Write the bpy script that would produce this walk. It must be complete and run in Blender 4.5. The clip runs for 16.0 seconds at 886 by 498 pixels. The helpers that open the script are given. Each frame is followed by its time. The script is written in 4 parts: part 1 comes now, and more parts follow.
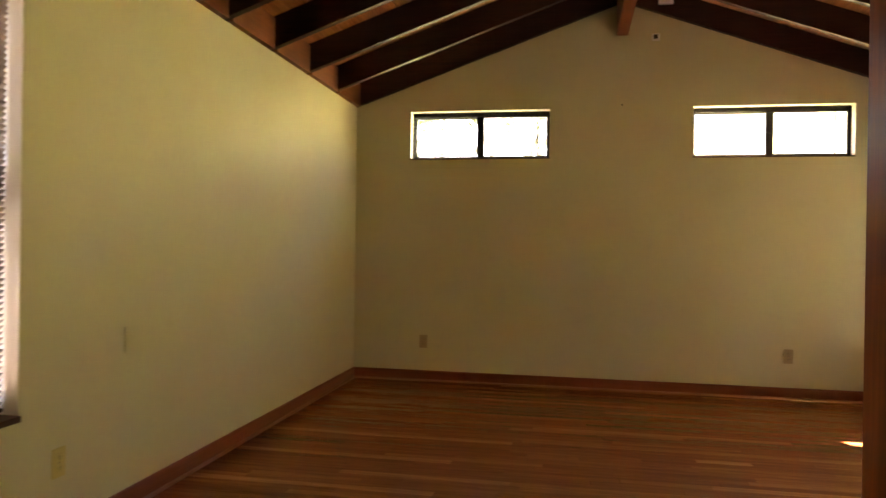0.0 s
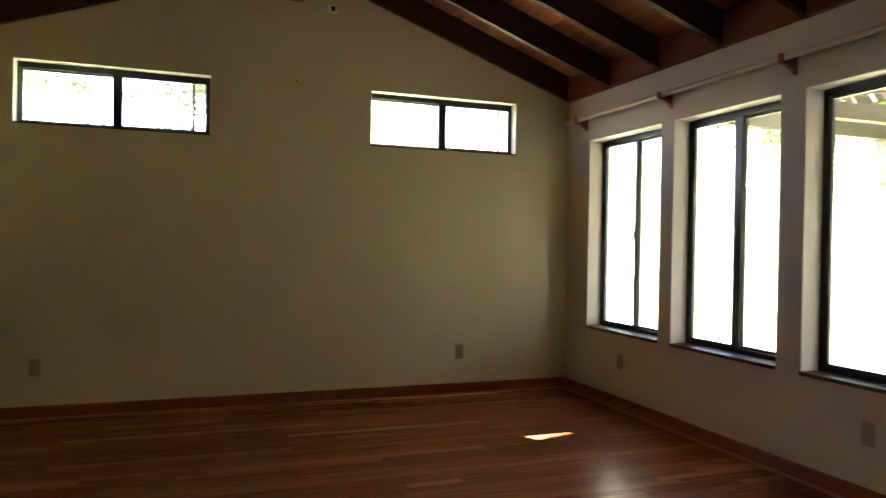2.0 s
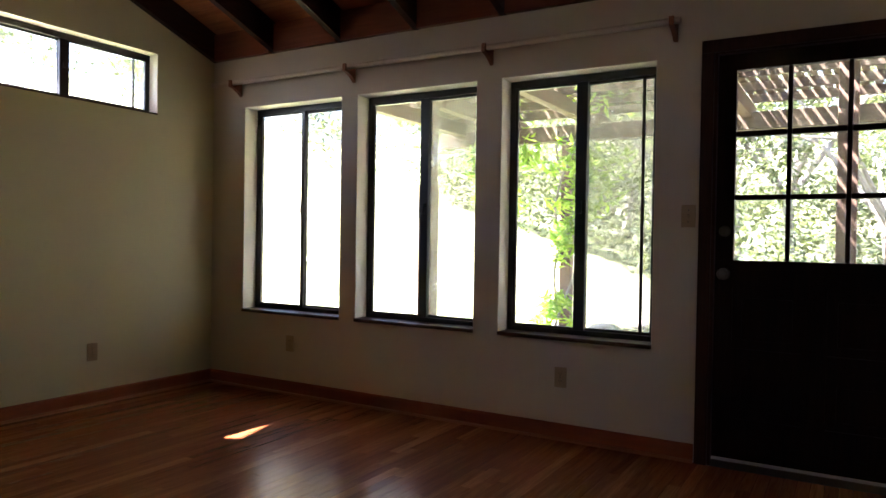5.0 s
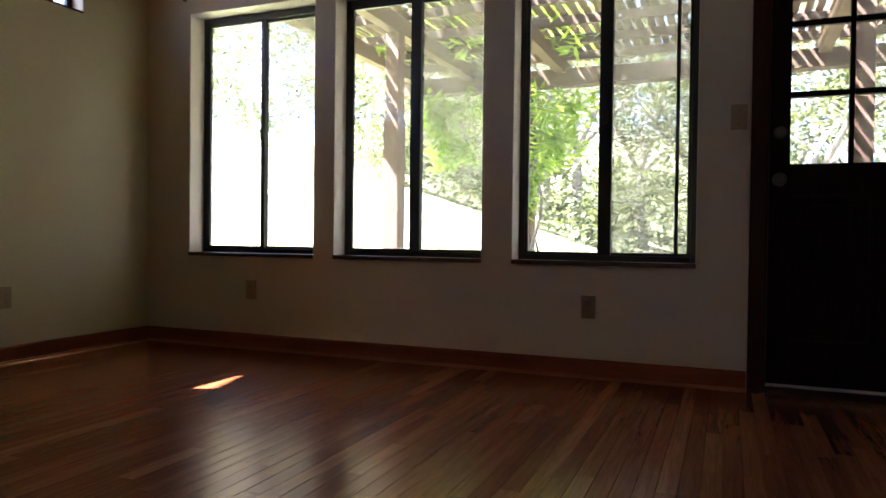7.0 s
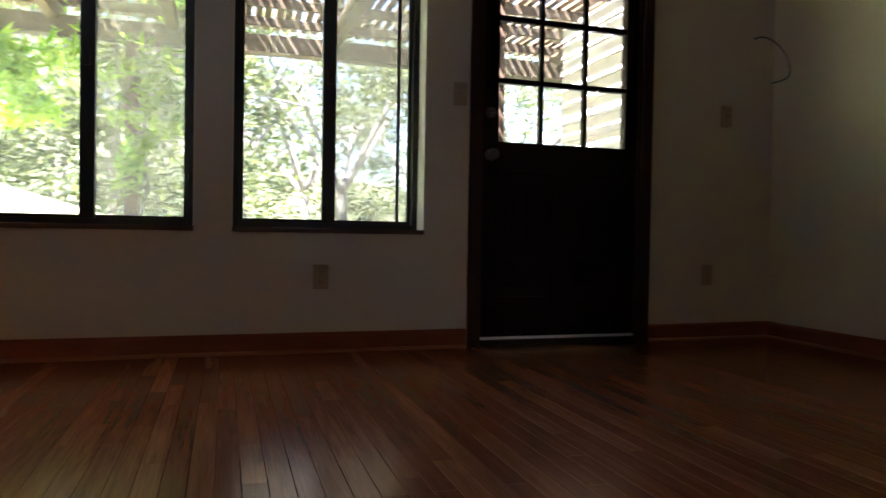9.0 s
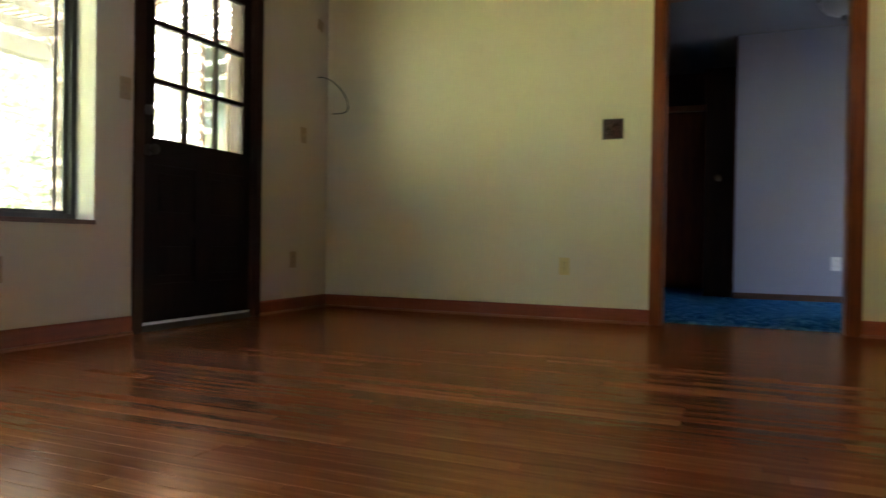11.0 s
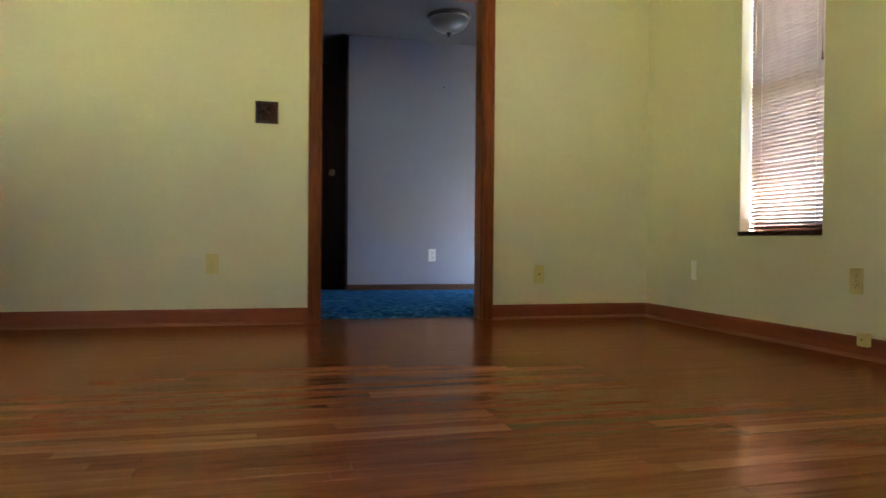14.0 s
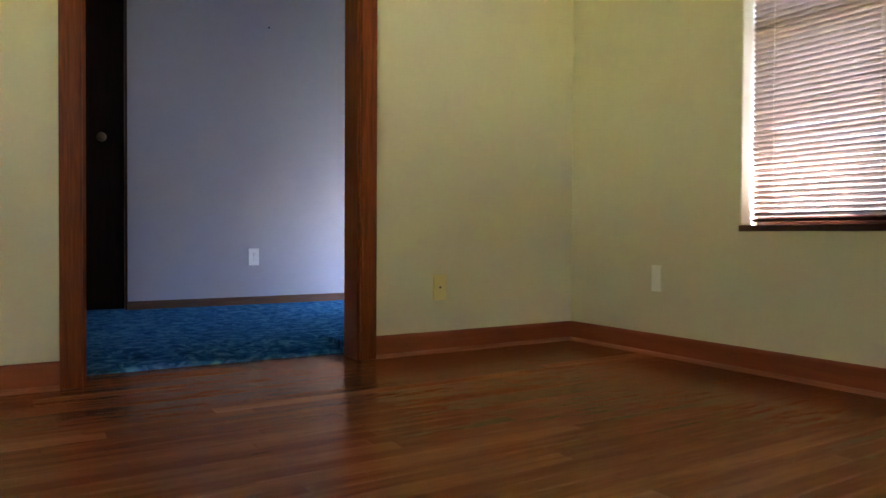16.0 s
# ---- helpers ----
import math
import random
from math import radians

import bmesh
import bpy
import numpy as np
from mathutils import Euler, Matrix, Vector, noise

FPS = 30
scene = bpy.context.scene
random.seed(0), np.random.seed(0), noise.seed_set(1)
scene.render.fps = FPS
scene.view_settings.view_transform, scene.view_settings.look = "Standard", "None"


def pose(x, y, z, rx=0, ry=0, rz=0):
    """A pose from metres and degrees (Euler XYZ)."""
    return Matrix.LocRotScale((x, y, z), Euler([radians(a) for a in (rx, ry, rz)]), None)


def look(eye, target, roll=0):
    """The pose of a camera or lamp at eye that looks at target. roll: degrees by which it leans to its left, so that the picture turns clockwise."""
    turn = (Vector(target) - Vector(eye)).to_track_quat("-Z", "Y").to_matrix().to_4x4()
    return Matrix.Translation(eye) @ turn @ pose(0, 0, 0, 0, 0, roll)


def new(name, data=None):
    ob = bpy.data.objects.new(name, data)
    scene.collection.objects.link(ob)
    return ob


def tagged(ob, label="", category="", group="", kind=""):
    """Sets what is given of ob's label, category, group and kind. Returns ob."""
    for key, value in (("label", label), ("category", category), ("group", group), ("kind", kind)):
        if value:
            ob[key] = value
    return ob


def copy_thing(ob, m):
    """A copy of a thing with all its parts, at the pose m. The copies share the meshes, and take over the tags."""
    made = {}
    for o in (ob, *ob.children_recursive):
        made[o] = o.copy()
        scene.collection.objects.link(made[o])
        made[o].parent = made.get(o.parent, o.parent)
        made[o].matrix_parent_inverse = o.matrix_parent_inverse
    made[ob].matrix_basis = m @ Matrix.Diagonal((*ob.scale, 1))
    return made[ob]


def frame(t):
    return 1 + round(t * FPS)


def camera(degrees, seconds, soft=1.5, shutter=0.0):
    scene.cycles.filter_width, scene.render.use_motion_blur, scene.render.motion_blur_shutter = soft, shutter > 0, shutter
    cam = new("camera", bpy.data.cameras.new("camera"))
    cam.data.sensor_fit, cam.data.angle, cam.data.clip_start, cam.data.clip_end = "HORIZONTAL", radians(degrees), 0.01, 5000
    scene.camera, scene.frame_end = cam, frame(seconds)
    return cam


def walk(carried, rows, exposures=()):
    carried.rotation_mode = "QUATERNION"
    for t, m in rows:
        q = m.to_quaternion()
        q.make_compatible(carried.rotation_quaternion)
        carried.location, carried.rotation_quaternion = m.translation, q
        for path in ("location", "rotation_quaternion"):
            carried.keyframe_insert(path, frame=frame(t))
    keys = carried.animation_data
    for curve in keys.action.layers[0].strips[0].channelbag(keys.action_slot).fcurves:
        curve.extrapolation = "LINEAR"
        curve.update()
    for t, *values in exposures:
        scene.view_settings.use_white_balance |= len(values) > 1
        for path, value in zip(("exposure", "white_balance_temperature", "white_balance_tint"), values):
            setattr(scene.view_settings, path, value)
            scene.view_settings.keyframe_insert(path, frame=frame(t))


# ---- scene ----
cam = camera(64.8, 16.0, 1.5, 0.4)
PATH = [
    (0, (1.942, -0.645, 1.19), (1.577, 1.321, 1.186), 0.9),
    (0.3, (1.935, -0.52, 1.199), (1.681, 1.464, 1.191), 0.9),
    (0.5, (1.889, -0.44, 1.225), (1.719, 1.553, 1.209), 0.9),
    (1, (1.882, -0.203, 1.245), (1.985, 1.795, 1.223), 1.0),
    (1.5, (1.759, 0.009, 1.236), (2.179, 1.964, 1.218), 1.0),
    (2, (1.606, 0.162, 1.226), (2.288, 2.042, 1.21), 1.0),
    (2.5, (1.429, 0.355, 1.23), (2.374, 2.118, 1.212), 1.0),
    (3, (1.26, 0.497, 1.233), (2.433, 2.117, 1.214), 0.9),
    (3.5, (1.08, 0.664, 1.246), (2.465, 2.106, 1.221), 0.9),
    (4, (0.934, 0.817, 1.241), (2.494, 2.068, 1.217), 0.9),
    (4.2, (0.899, 0.879, 1.239), (2.504, 2.071, 1.213), 0.9),
    (6.5, (1.091, 1.754, 0.754), (2.905, 2.595, 0.728), 0.8),
    (7, (1.164, 1.948, 0.691), (3.016, 2.702, 0.659), 0.7),
    (7.5, (1.23, 2.18, 0.618), (3.163, 2.693, 0.588), 0.8),
    (8, (1.285, 2.449, 0.649), (3.276, 2.618, 0.57), 0.6),
    (8.2, (1.302, 2.529, 0.625), (3.301, 2.546, 0.553), 0.8),
    (10.3, (1.546, 4.039, 0.537), (2.887, 2.555, 0.503), 0.7),
    (10.5, (1.602, 4.176, 0.539), (2.808, 2.58, 0.505), 0.8),
    (11, (1.762, 4.564, 0.499), (2.538, 2.721, 0.481), 0.9),
    (11.5, (1.928, 4.816, 0.484), (2.315, 2.854, 0.47), 0.9),
    (12, (2.158, 5.067, 0.48), (2.141, 3.067, 0.467), 0.7),
    (12.5, (2.295, 5.156, 0.474), (2.233, 3.157, 0.461), 0.6),
    (13, (2.456, 4.964, 0.478), (2.386, 2.965, 0.461), 0.6),
    (13.5, (2.521, 4.622, 0.487), (2.236, 2.643, 0.468), 0.6),
    (14, (2.546, 4.244, 0.49), (2.038, 2.31, 0.472), 0.5),
    (14.5, (2.582, 3.865, 0.502), (1.867, 1.998, 0.479), 0.4),
    (15, (2.585, 3.466, 0.488), (1.657, 1.695, 0.47), 0.6),
    (15.5, (2.507, 3.055, 0.506), (1.448, 1.359, 0.477), 0.4),
    (16, (2.415, 2.638, 0.513), (1.355, 0.943, 0.479), 0.3),
]
EXPOSURES = [(0.0, 6.1, 8200, 35), (0.5, 6.4, 7000, 31), (1.0, 6.25, 6600, 28), (2.0, 5.4, 6100, 28), (2.5, 5.05, 5950, 29), (3.5, 4.95, 5850, 31), (7.0, 4.7, 5800, 35),
             (8.2, 4.6, 5750, 33), (10.5, 5.6, 5900, 24), (12.0, 6.75, 6200, 22), (14.0, 6.5, 6100, 22), (16.0, 6.45, 6000, 30)]
walk(cam, [(t, look(eye, target, roll)) for t, eye, target, roll in PATH], EXPOSURES)

W, L = 4.655, 5.445          # room: x from west to east wall, y from south to north wall
EAVE, SLOPE, T, TE = 2.445, 0.36, 0.15, 0.19
RIDGE = W / 2
HALL_Z = 0.055

# ---- light ----
SUN = Vector((-0.49, 1.0, 1.55)).normalized()
world = bpy.data.worlds.new("world")
scene.world = world
world.use_nodes = True
sky = world.node_tree.nodes.new("ShaderNodeTexSky")
sky.sky_type, sky.sun_disc = "NISHITA", False
sky.sun_elevation, sky.sun_rotation = math.asin(SUN.z), math.atan2(SUN.x, SUN.y)
world.node_tree.links.new(sky.outputs[0], world.node_tree.nodes["Background"].inputs[0])
world.node_tree.nodes["Background"].inputs[1].default_value = 0.05
sun_data = bpy.data.lights.new("sun", "SUN")
sun_data.energy, sun_data.angle, sun_data.color = 5.0, radians(0.6), (1.0, 0.94, 0.84)
new("sun", sun_data).matrix_world = look((0, 0, 12), Vector((0, 0, 12)) - SUN)


# ---- materials ----
def node(nt, kind, **values):
    n = nt.nodes.new("ShaderNode" + kind)
    for k, v in values.items():
        n.inputs[k.replace("_", " ")].default_value = v
    return n


def material(name, rough=0.6, metal=0.0, spec=0.5):
    m = bpy.data.materials.new(name)
    m.use_nodes = True
    b = m.node_tree.nodes["Principled BSDF"]
    b.inputs["Roughness"].default_value, b.inputs["Metallic"].default_value = rough, metal
    b.inputs["Specular IOR Level"].default_value = spec
    return m, m.node_tree, b


def ramp(nt, fac, stops):
    r = nt.nodes.new("ShaderNodeValToRGB")
    while len(r.color_ramp.elements) < len(stops):
        r.color_ramp.elements.new(0.5)
    for e, (p, c) in zip(r.color_ramp.elements, stops):
        e.position, e.color = p, (*c, 1)
    nt.links.new(fac, r.inputs[0])
    return r.outputs[0]


def bump(nt, bsdf, height, strength, distance):
    b = nt.nodes.new("ShaderNodeBump")
    b.inputs["Strength"].default_value, b.inputs["Distance"].default_value = strength, distance
    nt.links.new(height, b.inputs["Height"])
    nt.links.new(b.outputs[0], bsdf.inputs["Normal"])


def mix(nt, fac, a, b, mode="MIX"):
    n = nt.nodes.new("ShaderNodeMix")
    n.data_type, n.blend_type = "RGBA", mode
    for sock, v in ((n.inputs[0], fac), (n.inputs[6], a), (n.inputs[7], b)):
        if isinstance(v, (int, float)):
            sock.default_value = v
        elif isinstance(v, tuple):
            sock.default_value = (*v, 1)
        else:
            nt.links.new(v, sock)
    return n.outputs[2]


def coords(nt, scale=(1, 1, 1), shift=None, world_space=False):
    if world_space:
        src = nt.nodes.new("ShaderNodeNewGeometry").outputs["Position"]
    else:
        src = nt.nodes.new("ShaderNodeTexCoord").outputs["Object"]
    mp = nt.nodes.new("ShaderNodeMapping")
    mp.inputs["Scale"].default_value = scale
    nt.links.new(src, mp.inputs["Vector"])
    if shift is not None:
        mul = nt.nodes.new("ShaderNodeMath")
        mul.operation = "MULTIPLY"
        mul.inputs[1].default_value = 57.0
        nt.links.new(shift, mul.inputs[0])
        nt.links.new(mul.outputs[0], mp.inputs["Location"])
    return mp.outputs[0]


def noise_out(nt, vec, scale, detail=4, rough=0.55, distort=0.0):
    n = node(nt, "TexNoise", Scale=scale, Detail=detail, Roughness=rough, Distortion=distort)
    nt.links.new(vec, n.inputs["Vector"])
    return n.outputs[0]


def paint(name, colour, stain, rough=0.5, relief=0.0006, spec=0.5):
    """Rolled wall paint: faint blotches, scuffs and orange-peel relief."""
    m, nt, b = material(name, rough, 0, spec)
    v = coords(nt, world_space=True)
    big = noise_out(nt, v, 1.3, 3)
    fine = noise_out(nt, v, 11, 5)
    c = mix(nt, ramp(nt, big, [(0.35, (0, 0, 0)), (0.75, (1, 1, 1))]), colour, stain)
    c = mix(nt, ramp(nt, fine, [(0.55, (0, 0, 0)), (0.85, (0.35, 0.35, 0.35))]), c, tuple(0.9 * q for q in stain))
    nt.links.new(c, b.inputs["Base Color"])
    bump(nt, b, noise_out(nt, v, 60, 2), 0.04, relief)
    return m


def wood(name, dark, light, rough=0.4, along="x", random_from=None, spread=0.0, coat=0.0, knots=False, grain=1.0, world_space=False, spec=0.25, varnish=None):
    """Wood with grain along one axis; random_from: 'object' or 'island' varies each piece."""
    m, nt, b = material(name, rough, 0, spec)
    rnd = None
    if random_from == "object":
        rnd = nt.nodes.new("ShaderNodeObjectInfo").outputs["Random"]
    elif random_from == "island":
        rnd = nt.nodes.new("ShaderNodeNewGeometry").outputs["Random Per Island"]
    s = {"x": (0.9, 16, 16), "y": (16, 0.9, 16), "z": (16, 16, 0.9)}[along]
    v = coords(nt, tuple(q * grain for q in s), rnd, world_space)
    g1 = noise_out(nt, v, 2.2, 6, 0.62, 0.6)
    g2 = noise_out(nt, v, 9.0, 3, 0.5, 0.2)
    base = ramp(nt, g1, [(0.28, dark), (0.5, tuple(0.5 * (p + q) for p, q in zip(dark, light))), (0.74, light)])
    base = mix(nt, 0.35, base, ramp(nt, g2, [(0.3, dark), (0.7, light)]))
    if rnd is not None and spread:
        tone = ramp(nt, rnd, [(0.0, (0.58, 0.50, 0.46)), (0.16, (0.80, 0.75, 0.72)), (0.5, (0.97, 0.97, 0.95)),
                              (0.80, (1.16, 1.24, 1.24)), (0.91, (1.42, 1.75, 1.8)), (1.0, (1.8, 2.5, 2.7))])
        base = mix(nt, spread, base, mix(nt, 1.0, base, tone, "MULTIPLY"))
    if knots:
        vo = node(nt, "TexVoronoi", Scale=2.6)
        nt.links.new(coords(nt, (1, 0.45, 1), rnd, world_space), vo.inputs["Vector"])
        k = ramp(nt, vo.outputs["Distance"], [(0.05, (1, 1, 1)), (0.16, (0, 0, 0))])
        base = mix(nt, k, base, tuple(0.25 * q for q in dark))
    nt.links.new(base, b.inputs["Base Color"])
    rr = nt.nodes.new("ShaderNodeMapRange")
    rr.inputs["To Min"].default_value, rr.inputs["To Max"].default_value = rough - 0.005, rough + 0.03
    nt.links.new(noise_out(nt, coords(nt, (1, 1, 1), None, True), 5, 4), rr.inputs["Value"])
    nt.links.new(rr.outputs[0], b.inputs["Roughness"])
    b.inputs["Coat Weight"].default_value, b.inputs["Coat Roughness"].default_value = coat, 0.3
    bump(nt, b, g1, 0.03 if varnish else 0.12, 0.0012)
    if varnish:
        # amber varnish: a tinted gloss over the wood
        fr, gl, mx = (nt.nodes.new("ShaderNode" + k) for k in ("Fresnel", "BsdfGlossy", "MixShader"))
        fr.inputs["IOR"].default_value = 1.6
        gl.inputs["Color"].default_value = (*varnish, 1)
        nt.links.new(rr.outputs[0], gl.inputs["Roughness"])
        nt.links.new(fr.outputs[0], mx.inputs[0])
        nt.links.new(b.outputs[0], mx.inputs[1])
        nt.links.new(gl.outputs[0], mx.inputs[2])
        nt.links.new(mx.outputs[0], nt.nodes["Material Output"].inputs[0])
    return m


def plain(name, colour, rough=0.5, metal=0.0, vary=0.12, scale=30.0, relief=0.0004, spec=0.5):
    m, nt, b = material(name, rough, metal, spec)
    v = coords(nt, world_space=True)
    n = noise_out(nt, v, scale, 4)
    nt.links.new(mix(nt, n, tuple(q * (1 - vary) for q in colour), tuple(min(1, q * (1 + vary)) for q in colour)), b.inputs["Base Color"])
    bump(nt, b, n, 0.3, relief)
    return m


def glass(name, tint=(1, 1, 1), haze=0.0):
    m = bpy.data.materials.new(name)
    m.use_nodes = True
    nt = m.node_tree
    nt.nodes.remove(nt.nodes["Principled BSDF"])
    tr, gl, lw, mx = (nt.nodes.new("ShaderNode" + k) for k in ("BsdfTransparent", "BsdfGlossy", "LayerWeight", "MixShader"))
    tr.inputs[0].default_value = (*tint, 1)
    gl.inputs["Roughness"].default_value = 0.02
    lw.inputs[0].default_value = 0.5
    facing = nt.nodes.new("ShaderNodeMath")
    facing.operation = "POWER"
    facing.inputs[1].default_value = 5.0
    nt.links.new(lw.outputs["Facing"], facing.inputs[0])
    schlick = nt.nodes.new("ShaderNodeMath")
    schlick.operation = "MULTIPLY_ADD"
    schlick.inputs[1].default_value, schlick.inputs[2].default_value = 0.6, 0.025
    nt.links.new(facing.outputs[0], schlick.inputs[0])
    nt.links.new(schlick.outputs[0], mx.inputs[0])
    nt.links.new(tr.outputs[0], mx.inputs[1])
    nt.links.new(gl.outputs[0], mx.inputs[2])
    last = mx
    # Translucent haze stands in for a glare veil as well as dusty glass.
    if haze:
        df, m2 = nt.nodes.new("ShaderNodeBsdfTranslucent"), nt.nodes.new("ShaderNodeMixShader")
        df.inputs[0].default_value = (0.75, 0.74, 0.7, 1)
        fac = ramp(nt, noise_out(nt, coords(nt, world_space=True), 7, 5), [(0.35, (0.3 * haze,) * 3), (0.8, (haze,) * 3)])
        nt.links.new(fac, m2.inputs[0])
        nt.links.new(mx.outputs[0], m2.inputs[1])
        nt.links.new(df.outputs[0], m2.inputs[2])
        last = m2
    nt.links.new(last.outputs[0], nt.nodes["Material Output"].inputs[0])
    return m


def leafy(name, a, b2, through_light=0.5):
    m = bpy.data.materials.new(name)
    m.use_nodes = True
    nt = m.node_tree
    nt.nodes.remove(nt.nodes["Principled BSDF"])
    rnd = nt.nodes.new("ShaderNodeNewGeometry").outputs["Random Per Island"]
    c = ramp(nt, rnd, [(0, a), (1, b2)])
    df, tl, mx = (nt.nodes.new("ShaderNode" + k) for k in ("BsdfDiffuse", "BsdfTranslucent", "MixShader"))
    mx.inputs[0].default_value = through_light
    nt.links.new(c, df.inputs[0])
    nt.links.new(mix(nt, 1.0, c, (1.3, 1.35, 0.6), "MULTIPLY"), tl.inputs[0])
    nt.links.new(df.outputs[0], mx.inputs[1])
    nt.links.new(tl.outputs[0], mx.inputs[2])
    nt.links.new(mx.outputs[0], nt.nodes["Material Output"].inputs[0])
    return m


M = {}
M["wall"] = paint("cream_paint", (0.60, 0.54, 0.36), (0.565, 0.505, 0.33), 0.58, spec=0.25)
# Same cream paint, its tint shifted to imitate backlight and floor bounce.
M["wall_east"] = paint("cream_paint_backlit", (0.57, 0.50, 0.40), (0.535, 0.465, 0.37), 0.58, spec=0.25)
M["reveal"] = paint("reveal_paint", (0.78, 0.75, 0.66), (0.74, 0.70, 0.60), 0.5)
# White hall paint with cool skylight and dimness put into its colour.
M["hall_wall"] = paint("hall_paint_cool_dim", (0.31, 0.32, 0.385), (0.29, 0.30, 0.36), 0.55)
# Ceiling coloured nearly black to stand for shade high in the hall.
M["hall_ceiling"] = paint("hall_ceiling_shade", (0.10, 0.10, 0.105), (0.085, 0.085, 0.09), 0.8, 0.002)
M["plank"] = wood("oak_plank", (0.135, 0.034, 0.012), (0.335, 0.110, 0.039), 0.205, "x", "object", 0.62, 0.0, spec=0.0, varnish=(0.96, 0.63, 0.39))
M["plank_joined"] = wood("oak_plank_joined", (0.135, 0.034, 0.012), (0.335, 0.110, 0.039), 0.205, "x", "island", 0.62, 0.0, world_space=True, spec=0.0, varnish=(0.96, 0.63, 0.39))
M["subfloor"] = plain("dark_joint", (0.075, 0.028, 0.012), 0.8)
M["base_x"] = wood("red_oak_base_x", (0.18, 0.038, 0.011), (0.27, 0.066, 0.018), 0.38, "x", coat=0.08, world_space=True)
M["base_y"] = wood("red_oak_base_y", (0.18, 0.038, 0.011), (0.27, 0.066, 0.018), 0.38, "y", coat=0.08, world_space=True)
M["shoe_x"] = wood("oak_shoe_x", (0.22, 0.072, 0.027), (0.31, 0.115, 0.046), 0.38, "x", world_space=True)
M["shoe_y"] = wood("oak_shoe_y", (0.22, 0.072, 0.027), (0.31, 0.115, 0.046), 0.38, "y", world_space=True)
M["hall_base"] = wood("dark_hall_base", (0.055, 0.028, 0.017), (0.13, 0.066, 0.038), 0.45, "x", world_space=True)
M["casing"] = wood("fir_casing", (0.06, 0.012, 0.003), (0.25, 0.060, 0.010), 0.4, "z", spec=0.14, world_space=True)
M["casing_x"] = wood("fir_casing_head", (0.06, 0.012, 0.003), (0.25, 0.060, 0.010), 0.4, "x", spec=0.14, world_space=True)
M["rafter"] = wood("dark_stained_rafter", (0.022, 0.007, 0.003), (0.062, 0.018, 0.007), 0.5, "x", world_space=True)
M["ridge"] = wood("stained_ridge", (0.14, 0.036, 0.014), (0.24, 0.068, 0.028), 0.5, "y", world_space=True)
M["deck"] = wood("roof_deck_boards", (0.21, 0.057, 0.017), (0.56, 0.20, 0.066), 0.55, "y", "island", 0.6, 0, True, 0.6, True)
M["block"] = wood("stained_blocking", (0.12, 0.030, 0.011), (0.21, 0.058, 0.021), 0.5, "y", world_space=True)
M["dark_door"] = wood("dark_stained_door", (0.008, 0.0035, 0.0025), (0.022, 0.009, 0.005), 0.5, "z", world_space=True, spec=0.06)
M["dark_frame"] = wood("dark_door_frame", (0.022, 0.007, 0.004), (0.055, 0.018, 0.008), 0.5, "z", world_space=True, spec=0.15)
M["sill"] = wood("dark_sill", (0.05, 0.022, 0.014), (0.11, 0.05, 0.03), 0.35, "y", world_space=True)
M["bracket"] = wood("bracket_wood", (0.16, 0.06, 0.03), (0.3, 0.12, 0.06), 0.45, "z", world_space=True)
M["rod"] = plain("painted_rod", (0.58, 0.49, 0.40), 0.4)
M["black_alu"] = plain("black_aluminium", (0.012, 0.012, 0.012), 0.38, 0.0, 0.2)
M["glass"] = glass("window_glass", (0.97, 0.985, 0.97), 0.11)
M["screen"] = glass("screened_glass", (0.72, 0.74, 0.72), 0.30)
M["ivory"] = plain("ivory_plastic", (0.56, 0.44, 0.17), 0.35, vary=0.05)
M["almond"] = plain("almond_plastic", (0.36, 0.27, 0.17), 0.4, vary=0.05)
M["white_plastic"] = plain("white_plastic", (0.78, 0.78, 0.76), 0.35, vary=0.03)
M["pale_plastic"] = plain("pale_plastic", (0.76, 0.73, 0.62), 0.4, vary=0.04)
M["wing_glass"] = plain("dark_wing_glass", (0.05, 0.065, 0.05), 0.06, 0.0, 0.1, 3.0, 0.0, 0.9)
M["slot"] = plain("slot_black", (0.03, 0.025, 0.02), 0.6)
M["steel"] = plain("brushed_steel", (0.11, 0.10, 0.09), 0.42, 1.0, 0.08, 200)
M["brass"] = plain("aged_brass", (0.09, 0.065, 0.035), 0.38, 1.0, 0.1, 120)
M["threshold"] = plain("worn_aluminium", (0.50, 0.52, 0.56), 0.36, 1.0, 0.15, 80)
M["bronze"] = plain("dark_bronze", (0.09, 0.082, 0.075), 0.4, 1.0, 0.15, 80)
M["cable"] = plain("black_cable", (0.015, 0.014, 0.013), 0.45)
M["blind"] = plain("blind_slat", (0.62, 0.46, 0.33), 0.45, 0, 0.06)
# Bowl grey is darkened as well for the dim hall.
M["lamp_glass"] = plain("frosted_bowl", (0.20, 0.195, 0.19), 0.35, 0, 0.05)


def foil_material():
    m, nt, b = material("crumpled_foil", 0.10, 0.0, 0.5)
    v = coords(nt, world_space=True)
    glinting = noise_out(nt, v, 70, 2, 0.5, 1.5)
    # Pale flecks paint in glints on the crumpled dark red.
    nt.links.new(ramp(nt, glinting, [(0.50, (0.035, 0.008, 0.006)), (0.62, (0.07, 0.018, 0.014)), (0.72, (0.16, 0.12, 0.11))]), b.inputs["Base Color"])
    bump(nt, b, noise_out(nt, v, 38, 3, 0.5, 1.2), 1.0, 0.02)
    return m


M["foil"] = foil_material()


